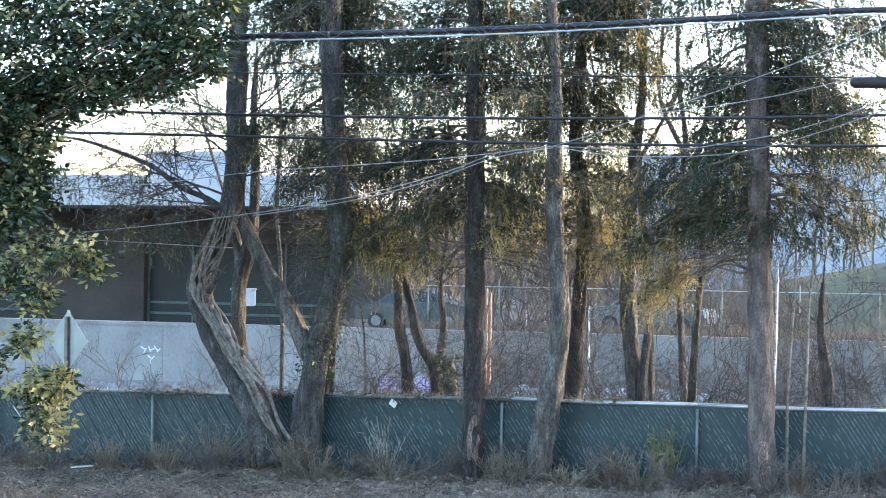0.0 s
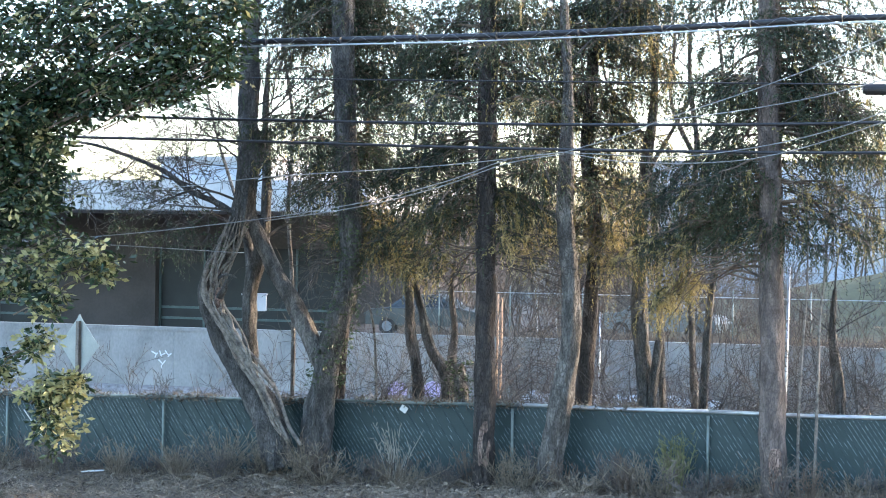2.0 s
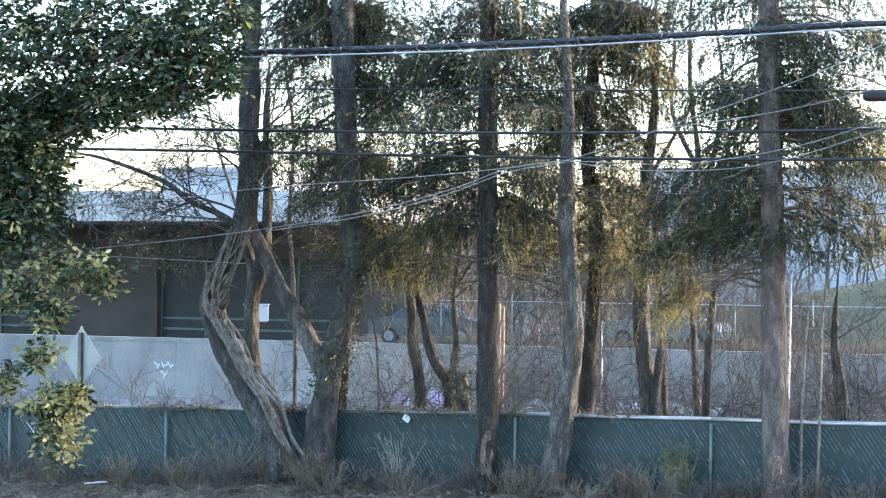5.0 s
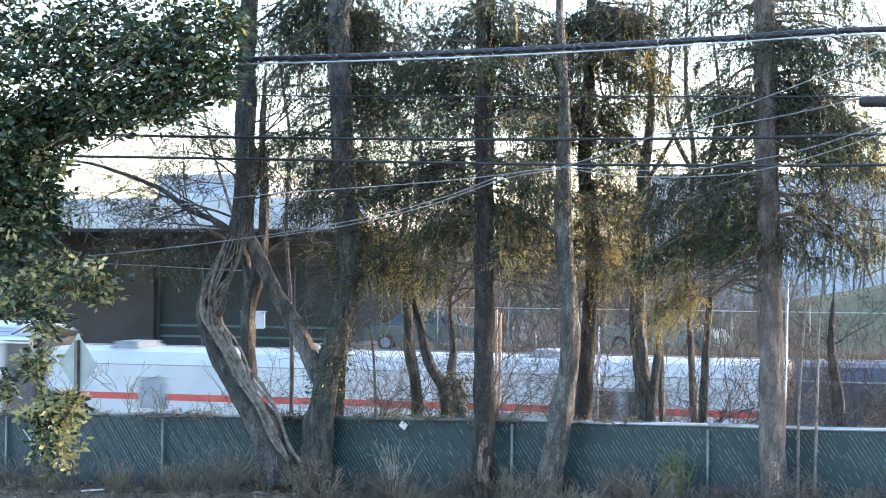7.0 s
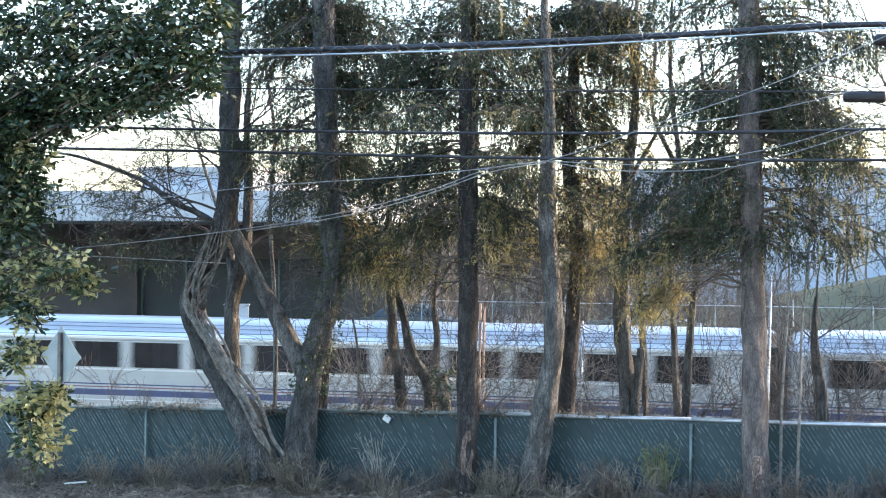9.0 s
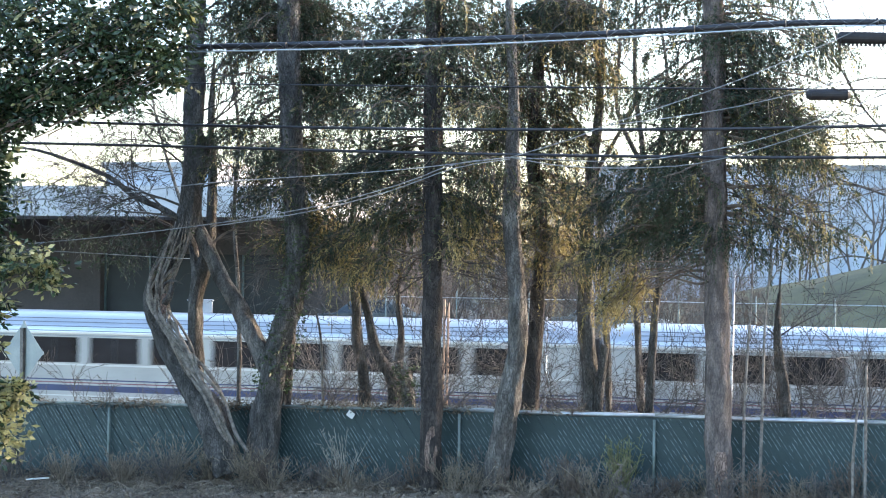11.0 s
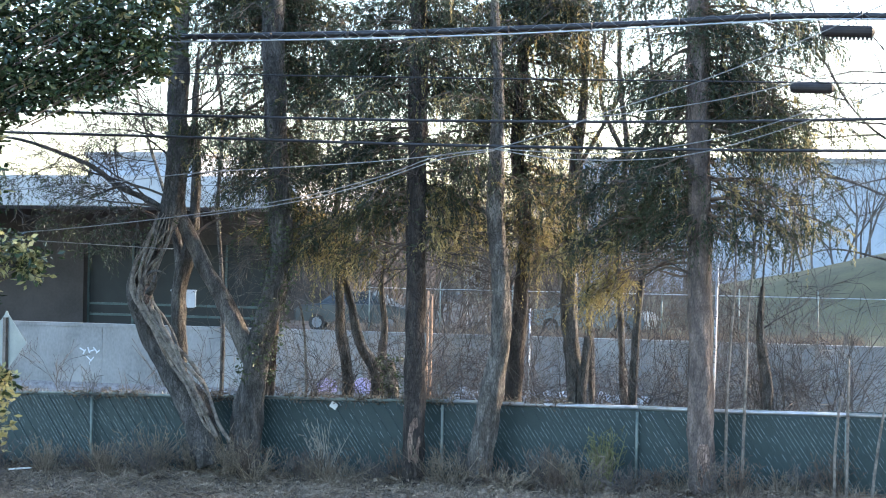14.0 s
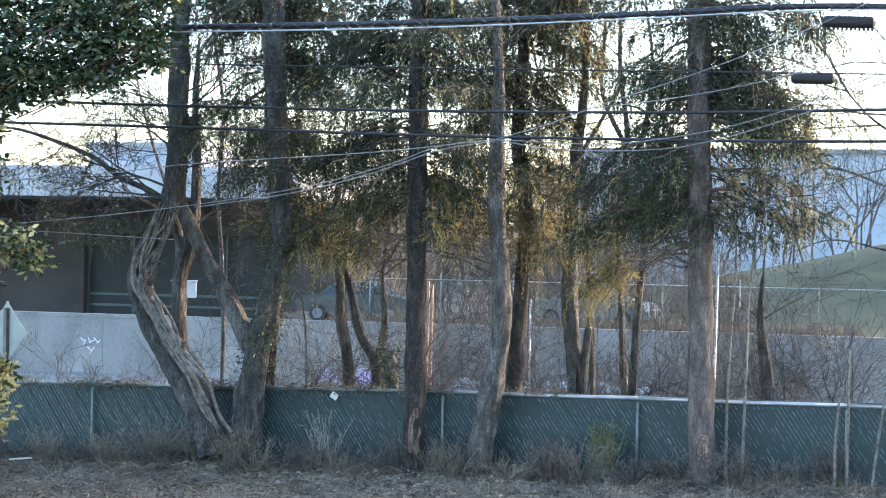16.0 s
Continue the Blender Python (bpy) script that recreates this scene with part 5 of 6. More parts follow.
def lead_engine(m):
    """The dark blue engine at the head, nose at x = 0."""
    L, H = 20.6, 1.50
    t = thing("blue_locomotive", m, "dark blue locomotive with slanting white and red stripes", "locomotive", "train engines")
    prof = [(-H, 1.0), (H, 1.0), (H, 2.88), (1.22, 3.28), (0.8, 3.38), (-0.8, 3.38), (-1.22, 3.28), (-H, 2.88)]
    b = Build()
    n = len(prof)
    for x, k in ((-L, 1.0), (-2.6, 1.0), (-1.2, 0.86), (0.0, 0.45)):
        b.v += [(x, y * (0.9 + 0.1 * k), 1.0 + (z - 1.0) * k) for y, z in prof]
    for r in range(3):
        for i in range(n):
            b.f.append((r * n + i, r * n + (i + 1) % n, (r + 1) * n + (i + 1) % n, (r + 1) * n + i))
    b.f += [tuple(range(n)), tuple(range(4 * n - 1, 3 * n - 1, -1))]
    part("body", b, M_LOCOBLUE, t)
    for sg in (-1, 1):
        y = sg * (H + 0.008)
        for name, x0, m_ in (("white_stripe", -11.5, M_LOCOWHITE), ("red_stripe", -4.6, M_RED), ("white_stripe", -4.25, M_LOCOWHITE)):
            b = Build()
            w = 0.55 if m_ is M_RED else 0.32
            b.add([(x0, y, 2.86), (x0 + w, y, 2.86), (x0 + w + 2.4, y, 1.10), (x0 + 2.4, y, 1.10), (x0, y - sg * 0.02, 2.86), (x0 + w, y - sg * 0.02, 2.86), (x0 + w + 2.4, y - sg * 0.02, 1.10), (x0 + 2.4, y - sg * 0.02, 1.10)],
                  [(0, 1, 2, 3), (7, 6, 5, 4), (0, 4, 5, 1), (1, 5, 6, 2), (2, 6, 7, 3), (3, 7, 4, 0)])
            part(name, b, m_, t)
        b = Build()
        b.box(-L, sg * (H - 0.01), 2.86, -2.7, sg * (H + 0.012), 2.90)
        part("seam", b, M_LOCOGREY, t)
        b = Build()
        b.box(-18.6, sg * (H - 0.01), 1.3, -15.2, sg * (H + 0.03), 2.45)
        part("grille", b, M_BLACK, t)
        b = Build()
        b.box(-3.9, sg * (H - 0.01), 2.0, -2.9, sg * (H + 0.015), 2.5)
        part("cab_window", b, M_TRAINGLASS, t)
    b = Build()
    b.add([(-1.15, -1.05, 2.72), (-1.15, 1.05, 2.72), (-2.4, 1.15, 3.10), (-2.4, -1.15, 3.10), (-1.1, -1.05, 2.76), (-1.1, 1.05, 2.76), (-2.35, 1.15, 3.16), (-2.35, -1.15, 3.16)], [(3, 2, 1, 0), (4, 5, 6, 7), (0, 1, 5, 4), (1, 2, 6, 5), (2, 3, 7, 6), (3, 0, 4, 7)])
    part("windscreen", b, M_TRAINGLASS, t)
    for x in (-16.5, -9.0):
        b = Build()
        b.box(x - 1.6, -0.8, 3.36, x + 1.6, 0.8, 3.48)
        part("roof_vent", b, M_LOCOGREY, t)
    b = Build()
    b.box(-L + 0.5, -1.2, 0.4, -0.5, 1.2, 1.0)
    part("undergear", b, M_BLACK, t)
    bogie(t, -4.4)
    bogie(t, -L + 4)
    return t


def train_pose(s):
    return line_pose(s, 1.55, -2.35, 58, 18)


def reach(t):
    """How far along the track the first coach's front end has come."""
    return -197.54 + 27.770 * t - 0.1973 * t * t + 0.45 * math.exp(-((t - 7.75) / 0.7) ** 2) - 1.6 * math.exp(-((t - 7.25) / 0.42) ** 2)


first_coach = coach(train_pose(reach(0) - 0.15))
train = [(first_coach, -0.15)]
for i in range(1, 5):
    train.append((copy_thing(first_coach, train_pose(reach(0) - 26.0 * i - 0.15)), -26.0 * i - 0.15))
# the leading coach alone: an added hood for the sun glint, a dark front end
hood = Build()
for hx, hk in ((-0.55, 1.04), (-0.28, 1.02), (0.0, 0.86), (0.16, 0.62)):
    hood.v += [(hx, 1.57 * math.cos(radians(15 + 150 * i / 12)) * (0.96 + 0.04 * hk), 3.49 + 0.68 * math.sin(radians(15 + 150 * i / 12)) ** 0.8 * hk) for i in range(13)]
hood.f += [(r * 13 + i, r * 13 + i + 1, (r + 1) * 13 + i + 1, (r + 1) * 13 + i) for r in range(3) for i in range(12)]
hood.f += [tuple(range(13)), tuple(range(51, 38, -1))]
part("glint_hood", hood, M_GLINT, first_coach, "added hood standing for a sun glint on the coach's front end", smooth=True)
for sg in (-1, 1):
    b = Build()
    b.box(-0.95, sg * 1.54, 1.15, 0.0, sg * 1.575, 3.56)
    part("end_panel", b, M_ENDDARK, first_coach, "dark brown front end panel")
train.append((rear_engine(train_pose(reach(0) + 24.0)), 24.0))
train.append((lead_engine(train_pose(reach(0) + 45.0)), 45.0))


# ---------------------------------------------------------------- beyond the railway
def brown_building():
    t = thing("brown_building", line_pose(0, 0, 0.4, 80, 18), "low brown building with a deep pale canopy and dark glazed bays", "building")
    for x0, x1, z0, z1 in ((-40, -24.0, -0.9, 3.3), (-24.0, -18.4, 2.0, 3.3), (-18.4, -13.2, -0.9, 3.3), (-4.5, -1.0, -0.9, 3.3)):
        b = Build()
        b.box(x0, 0, z0, x1, 0.6, z1)
        part("wall", b, M_BROWNWALL, t)
    b = Build()
    b.box(-40, 0, 3.3, -1.0, 14, 4.75)
    b.box(-40, 0.6, -0.9, -1.0, 14, 3.3)
    part("wall", b, M_BROWNWALL, t)
    b = Build()
    b.box(-41, -7.5, 4.75, -0.6, 15, 5.95)
    part("roof", b, M_FASCIA, t, "pale metal fascia round the flat roof")
    for x0, x1, z1 in ((-24.0, -18.4, 2.0), (-13.2, -8.85, 3.3), (-8.85, -4.5, 3.3)):
        b = Build()
        b.box(x0, 0.45, -0.9, x1, 0.55, z1)
        w = part("window", b, M_DARKGLASS, t)
        for z in (0.15, 0.62):
            b = Build()
            b.box(x0, 0.38, z, x1, 0.44, z + 0.10)
            part("transom", b, M_TEAL, w)
        for x in (x0 + 0.05, (x0 + x1) / 2):
            b = Build()
            b.box(x - 0.04, 0.36, -0.9, x + 0.04, 0.445, z1)
            part("mullion", b, M_TEAL, w)
    return t


brown_building()


def block(name, label, x0, x1, y0, depth, z0, z1, material, roof_mat, rows, cols, deg=18, lines=0):
    """A plain far building with siding lines, a parapet and windows."""
    t = thing(name, line_pose(0, 0, z0, y0, deg), label, "building")
    h = z1 - z0
    b = Build()
    b.box(x0, 0, 0, x1, depth, h)
    part("wall", b, material, t)
    b = Build()
    b.box(x0 - 0.2, -0.2, h, x1 + 0.2, depth + 0.2, h + 0.35)
    part("roof", b, roof_mat, t)
    for i in range(lines):
        b = Build()
        z = h * (i + 1) / (lines + 1)
        b.box(x0, -0.06, z - 0.05, x1, 0.0, z + 0.05)
        part("siding_rib", b, material, t)
    for r in range(rows):
        for c in range(cols):
            b = Build()
            x = x0 + (x1 - x0) * (c + 0.5) / cols
            z = h * (r + 0.45) / max(rows, 1)
            b.box(x - 0.8, -0.08, z, x + 0.8, 0.02, z + 1.1)
            part("window", b, M_DARKGLASS, t)
    return t


block("white_building", "pale blue-white building with ribbed siding", -19.2, -11.6, 118, 16, 0.6, 9.2, M_SIDING, M_FASCIA, 0, 0, lines=6)
block("warehouse", "long pale grey-blue warehouse on the rise", 15, 62, 140, 30, 0.6, 10.0, M_SIDING, M_ROOFING, 0, 0, lines=5)
tank = thing("steel_tank", Matrix.Translation((-10.37, 112.00, 4.57)), "small pale steel tank with domed top on a mast", "tank")
b = Build()
b.tube([(0, 0, -4.5), (0, 0, 0.6)], [0.14, 0.14], 8)
part("mast", b, M_GALV, tank, smooth=True)
b = Build()
b.tube([(0, 0, 0.5), (0, 0, 0.7), (0, 0, 2.4), (0, 0, 2.75), (0, 0, 2.9)], [0.35, 0.75, 0.75, 0.5, 0.1], 20)
part("vessel", b, M_WHITE, tank, smooth=True)


def upper_fence():
    t = thing("wire_fence", line_pose(0, 1.6, 0.62, 64, 18), "galvanised wire fence on top of the retaining wall", "fence")
    for i in range(0, 12):
        x = i * 2.52 - 0.6
        b = Build()
        b.tube([(x, 0, -0.1), (x, 0, 1.95)], [0.024, 0.024], 8)
        part("post", b, M_POSTGREEN, t, smooth=True)
    for z in (1.72,):
        b = Build()
        b.tube([(-0.8, 0, z), (28, 0, z)], [0.014, 0.014], 6)
        part("rail", b, M_GALV, t, smooth=True)
    b = Build()
    for k in range(0, 280):
        x = -0.6 + k * 0.1
        for s in (-1, 1):
            p, q, e = Vector((x, 0, 0)), Vector((x + s * 1.2, 0, 1.7)), Vector((0.002, 0, 0))
            b.add([p - e, p + e, q + e, q - e], [(0, 1, 2, 3)])
    tagged(part("wire_mesh", b, M_POSTGREEN, t), kind="stuff")


upper_fence()

# two of these posts are stakes painted as if lit orange
for s, z0, z1, off, r, m_ in (((2.96, 36.00, 0.86), 0, 1.75, 0, 0.018, M_GALV), ((1.04, 36.00, 1.46), 0, 1.45, 0, 0.022, M_WOOD_SUNLIT), ((1.12, 36.20, 1.50), 0, 1.35, 0, 0.022, M_WOOD_SUNLIT), ((5.45, 30.40, 1.04), -0.3, 2.5, 0, 0.022, M_GALV)):
    b = Build()
    b.tube([(0, 0, z0 - 1.6), (0.02, 0, z0 + 0.6), (0.05 if m_ is M_GALV and r > 0.02 else 0.02, 0, z1)], [r, r, r], 8)
    tagged(part("marker_post", b, m_, at=Matrix.Translation(s), smooth=True), "slim upright post standing behind the fence" if m_ is M_GALV else "slim wooden stake behind the fence with orange sunlight in its colour", "post")

box_thing = thing("utility_box", Matrix.Translation((-6.64, 68.16, 1.50)), "white utility box on a slim post", "utility box")
b = Build()
b.box(-0.42, -0.2, -0.02, 0.42, 0.2, 0.55)
b.box(-0.45, -0.23, 0.55, 0.45, 0.23, 0.60)
part("cabinet", b, M_FASCIA, box_thing)
b = Build()
b.tube([(0, 0, -1.2), (0, 0, 0)], [0.05, 0.05], 8)
part("leg", b, M_GALV, box_thing)


# ---------------------------------------------------------------- parked cars above the wall
def parked_car(m, paint, label):
    t = thing("parked_car", m, label, "car", "parked cars")
    side = [(-2.2, 0.35), (-2.25, 0.75), (-2.0, 0.92), (-1.35, 0.97), (-0.75, 1.42), (0.55, 1.46), (1.15, 1.02), (2.0, 0.86), (2.2, 0.62), (2.15, 0.32)]
    b = Build()
    n = len(side)
    for y, k in ((-0.86, 0.95), (-0.80, 1.0), (0.80, 1.0), (0.86, 0.95)):
        b.v += [(x * (0.99 if k < 1 else 1), y * (1 - 0.16 * max(0, z - 0.95) / 0.5), 0.33 + (z - 0.33) * k) for x, z in side]
    for r in range(3):
        for i in range(n):
            b.f.append((r * n + i, (r + 1) * n + i, (r + 1) * n + (i + 1) % n, r * n + (i + 1) % n))
    b.f += [tuple(range(n)), tuple(range(4 * n - 1, 3 * n - 1, -1))]
    part("body", b, paint, t)
    for sg in (-1, 1):
        for q in ([(-1.2, 1.0), (-0.68, 1.36), (-0.15, 1.38), (-0.15, 1.0)], [(-0.05, 1.0), (-0.05, 1.38), (0.5, 1.38), (0.98, 1.02)]):
            b = Build()
            b.add([(x, sg * (0.868 - 0.13 * max(0, z - 0.95) / 0.5), z) for x, z in q] + [(x, sg * (0.84 - 0.13 * max(0, z - 0.95) / 0.5), z) for x, z in q], [(0, 1, 2, 3), (7, 6, 5, 4), (0, 4, 5, 1), (1, 5, 6, 2), (2, 6, 7, 3), (3, 7, 4, 0)])
            part("window", b, M_CARGLASS, t)
    for x in (-1.35, 1.35):
        for y in (-0.78, 0.78):
            b = Build()
            b.tube([(x, y - 0.1, 0.31), (x, y + 0.1, 0.31)], [0.31, 0.31], 18)
            w = part("wheel", b, M_BLACK, t)
            b = Build()
            b.tube([(x, y - 0.11, 0.31), (x, y + 0.11, 0.31)], [0.19, 0.19], 12)
            part("rim", b, M_LOCOGREY, w)
    return t


for sx, off, turn, paint, lab in ((-1.9, 4.6, -18, M_CARDARK, "dark grey-green parked car above the wall"), (6.3, 6.4, -28, M_CARGREY, "grey parked car above the wall")):
    q = on_line(sx, off, 0, 64, 18)
    parked_car(pose(q.x, q.y, ground_height(q.x, q.y), 0, 0, turn), paint, lab)

board = thing("notice_board", Matrix.Translation((3.97, 72.71, 0.81)) @ pose(0, 0, 0, 0, 0, -18), "white board with dark marks on two posts", "board")
b = Build()
b.box(-0.5, -0.03, 1.2, 0.5, 0.03, 2.6)
part("panel", b, M_WHITE, board)
for x in (-0.4, 0.36):
    b = Build()
    b.box(x, -0.02, -0.6, x + 0.06, 0.05, 1.25)
    part("post", b, M_GALV, board)
for x, z, w, h in ((-0.1, 2.2, 0.35, 0.14), (0.05, 1.85, 0.14, 0.4), (-0.2, 1.6, 0.2, 0.16)):
    b = Build()
    b.box(x - w / 2, -0.036, z - h / 2, x + w / 2, -0.031, z + h / 2)
    part("bar", b, M_BLACK, board)


# ---------------------------------------------------------------- warning sign seen from behind
sign = thing("diamond_sign", Matrix.Translation((-6.33, 33.60, 1.23)) @ pose(0, 0, 0, 0, 0, -40), "diamond-shaped road sign seen from behind on a steel post", "road sign")
b = Build()
r = 0.57
cz = 0.73
pts = []
for k in range(4):
    a0 = math.pi / 2 * k
    for da in (-0.10, -0.04, 0.04, 0.10):
        pts.append((math.cos(a0 + da) * (r - abs(da) * 0.9), math.sin(a0 + da) * (r - abs(da) * 0.9)))
n = len(pts)
b.add([(x, y, cz + z) for y in (0.0, 0.006) for x, z in pts], [tuple(range(n)), tuple(range(2 * n - 1, n - 1, -1))] + [(i, i + n, (i + 1) % n + n, (i + 1) % n) for i in range(n)])
part("plate", b, M_SIGNBACK, sign, "bare grey aluminium back of the plate")
b = Build()
b.box(-0.04, -0.05, -1.9, 0.04, -0.008, cz + 0.42)
b.box(-0.055, -0.02, -1.9, -0.04, -0.006, cz + 0.42)
b.box(0.04, -0.02, -1.9, 0.055, -0.006, cz + 0.42)
part("post", b, M_SIGNPOST, sign)


# ---------------------------------------------------------------- undergrowth
def shrub(label, at, spread, height, stems, seed, material, depth=3):
    rng = np.random.default_rng(seed)
    b = Build()
    for i in range(stems):
        a = rng.uniform(0, 6.28)
        p = Vector((math.cos(a) * rng.uniform(0, spread), math.sin(a) * rng.uniform(0, 0.6 * spread), 0))
        d = Vector((rng.normal() * 0.35, rng.normal() * 0.25, 1)).normalized()
        bare_branches(b, rng, p, d, height * rng.uniform(0.4, 0.65), rng.uniform(0.013, 0.032), depth, 0.5)
    ob = part("bare_shrub", b, material, at=Matrix.Translation(at))
    return tagged(ob, label, "shrub", "bare shrubs")


rs = random.Random(4)
for i in range(38):
    x = -1.6 + 9.4 * i / 37 + rs.uniform(-0.2, 0.2)
    off = rs.uniform(1.0, 7.0)
    y = 29.8 + off - T22 * x
    shrub("tangled bare brown shrub behind the fence", (x * y / 30, y, ground_height(x * y / 30, y) - 0.05), 0.6, rs.uniform(2.0, 3.0) + off * 0.12, 3, 100 + i, M_TWIG_RED if i % 2 else M_TWIG_DARK)
for i in range(4):
    x = -8.3 + i * 1.6
    y = 29.8 + 3.0 - T22 * x
    shrub("low bare shrub behind the fence", (x, y, ground_height(x, y) - 0.05), 0.5, 1.8, 3, 140 + i, M_TWIG_DARK)


# bare thicket on the ground above the retaining wall
for i in range(44):
    s = -2.6 + 13.6 * i / 43 + rs.uniform(-0.4, 0.4)
    q = on_line(s, rs.uniform(2.2, 9.0), 0, 64, 18)
    tall = rs.uniform(4.0, 8.0) if s < 8 else rs.uniform(2.0, 4.0)
    shrub("tangled bare brown thicket above the railway wall", (q.x, q.y, ground_height(q.x, q.y) - 0.05), 1.0, tall, 6, 200 + i, M_TWIG_RED if i % 2 else M_TWIG, 3)


# brown brush at the foot of the retaining wall
for i in range(18):
    q = on_line(2.5 + 11.5 * i / 17 + rs.uniform(-0.3, 0.3), rs.uniform(-3.2, -0.6), 0, 64, 18)
    shrub("dense bare brown brush before the railway wall", (q.x, q.y, ground_height(q.x, q.y) - 0.05), 0.9, rs.uniform(2.6, 3.6), 6, 400 + i, M_TWIG if i % 2 else M_TWIG_RED, 3)


def far_woods():
    rng = np.random.default_rng(77)
    b = Build()
    for i in range(90):
        q = on_line(-14 + 46 * rng.random(), rng.uniform(0, 14), 0, 92, 18)
        bare_branches(b, rng, Vector((q.x, q.y, ground_height(q.x, q.y) - 0.1)), Vector((rng.normal() * 0.1, rng.normal() * 0.1, 1)).normalized(), rng.uniform(3.5, 6.5), 0.07, 3, 0.5)
    tagged(part("bare_woods", b, M_TWIG_RED), "bare brown woods beyond the railway", "woods", kind="stuff")


far_woods()


def dry_grass():
    rng = np.random.default_rng(9)
    for name, n, material, hmax, off0, off1 in (("dry_grass", 30000, M_STRAW, 0.20, -5.0, -0.05), ("grass_behind_fence", 9000, M_STRAW, 0.30, 0.3, 3.0)):
        s = rng.uniform(-11, 11, n)
        off = rng.uniform(off0, off1, n)
        a = radians(22)
        X, Y = s * math.cos(a) + off * math.sin(a), 29.8 - s * math.sin(a) + off * math.cos(a)
        Z = np.array([ground_height(x, y) for x, y in zip(X, Y)]) - 0.01
        clump = np.array([0.55 + 0.9 * max(0, noise.noise(Vector((x * 1.3, y * 1.3, 5))) + 0.25) for x, y in zip(X, Y)])
        h = rng.uniform(0.35, 1.0, n) * hmax * clump * (1 + 0.9 * (off > -0.7))
        lean = rng.normal(size=(n, 2)) * h[:, None] * 0.75
        wv = rng.normal(size=(n, 2))
        wv /= np.linalg.norm(wv, axis=1, keepdims=True)
        wv *= rng.uniform(0.003, 0.007, (n, 1))
        P0 = np.stack([X, Y, Z], 1)
        W = np.concatenate([wv, np.zeros((n, 1))], 1)
        mid = P0 + np.stack([lean[:, 0] * 0.35, lean[:, 1] * 0.35, h * 0.6], 1)
        tip = P0 + np.stack([lean[:, 0], lean[:, 1], h], 1)
        V = np.stack([P0 - W, P0 + W, mid + W * 0.8, mid - W * 0.8, tip], 1).reshape(-1, 3)
        k = np.arange(n)[:, None] * 5
        F = np.concatenate([k + [[0, 1, 2]], k + [[0, 2, 3]], k + [[3, 2, 4]]])
        tagged(new(name, fast_mesh(name, V, F, material)), "dry matted straw-coloured grass along the fence", "grass", kind="stuff")


dry_grass()


def leaf_litter():
    """Fallen stalks, bark and leaves lying on the ground before the fence."""
    rng = np.random.default_rng(29)
    for name, n, l0, l1, w0, w1, m, lab in (("fallen_stalks", 12000, 0.10, 0.55, 0.004, 0.010, M_LITTER, "fallen grey-brown stalks and twigs on the ground"), ("fallen_leaves", 12000, 0.04, 0.09, 0.015, 0.03, M_LITTER, "fallen brown leaves on the ground")):
        s, off = rng.uniform(-10.5, 10.5, n), rng.uniform(-5.2, 0.4, n)
        a = radians(22)
        X, Y = s * math.cos(a) + off * math.sin(a), 29.8 - s * math.sin(a) + off * math.cos(a)
        Z = np.array([ground_height(x, y) for x, y in zip(X, Y)]) + rng.uniform(0.01, 0.13, n)
        th = rng.uniform(0, 6.28, n)
        ln, w = rng.uniform(l0, l1, n) / 2, rng.uniform(w0, w1, n) / 2
        tilt = rng.normal(size=n) * 0.35
        d = np.stack([np.cos(th), np.sin(th), tilt], 1) * ln[:, None]
        e = np.stack([-np.sin(th) * 0.6, np.cos(th) * 0.6, np.full(n, 0.7)], 1) * w[:, None]
        c = np.stack([X, Y, Z], 1)
        sag = np.array([0, 0, 0.02])
        V = np.stack([c - d - e, c - d + e, c + e + sag, c - e + sag, c + d * 0.98 + e * 0.5, c + d * 0.98 - e * 0.5], 1).reshape(-1, 3)
        k = np.arange(n)[:, None] * 6
        F = np.concatenate([k + [[0, 1, 2, 3]], k + [[3, 2, 4, 5]]])
        tagged(new(name, fast_mesh(name, V, F, m)), lab, "litter", kind="stuff")


leaf_litter()


def wall_top_grass():
    """Tall rusty grass on the edge above the retaining wall."""
    rng = np.random.default_rng(19)
    n = 7000
    s, off = rng.uniform(-2, 16, n), rng.uniform(0.6, 2.6, n)
    a = radians(18)
    X, Y = s * math.cos(a) + off * math.sin(a), 64 - s * math.sin(a) + off * math.cos(a)
    Z = np.array([ground_height(x, y) for x, y in zip(X, Y)]) - 0.02
    h = rng.uniform(0.25, 0.85, n) * np.array([0.7 + 0.8 * max(0, noise.noise(Vector((q * 0.6, 1, 0)))) for q in s])
    lean = rng.normal(size=(n, 2)) * h[:, None] * 0.3
    P0 = np.stack([X, Y, Z], 1)
    W = np.stack([rng.uniform(0.006, 0.014, n), np.zeros(n), np.zeros(n)], 1)
    tip = P0 + np.stack([lean[:, 0], lean[:, 1], h], 1)
    V = np.stack([P0 - W, P0 + W, tip], 1).reshape(-1, 3)
    F = np.arange(3 * n).reshape(-1, 3)
    tagged(new("tall_grass", fast_mesh("tall_grass", V, F, M_RUSTWEED)), "tall rusty dead grass along the wall top", "grass", kind="stuff")


wall_top_grass()


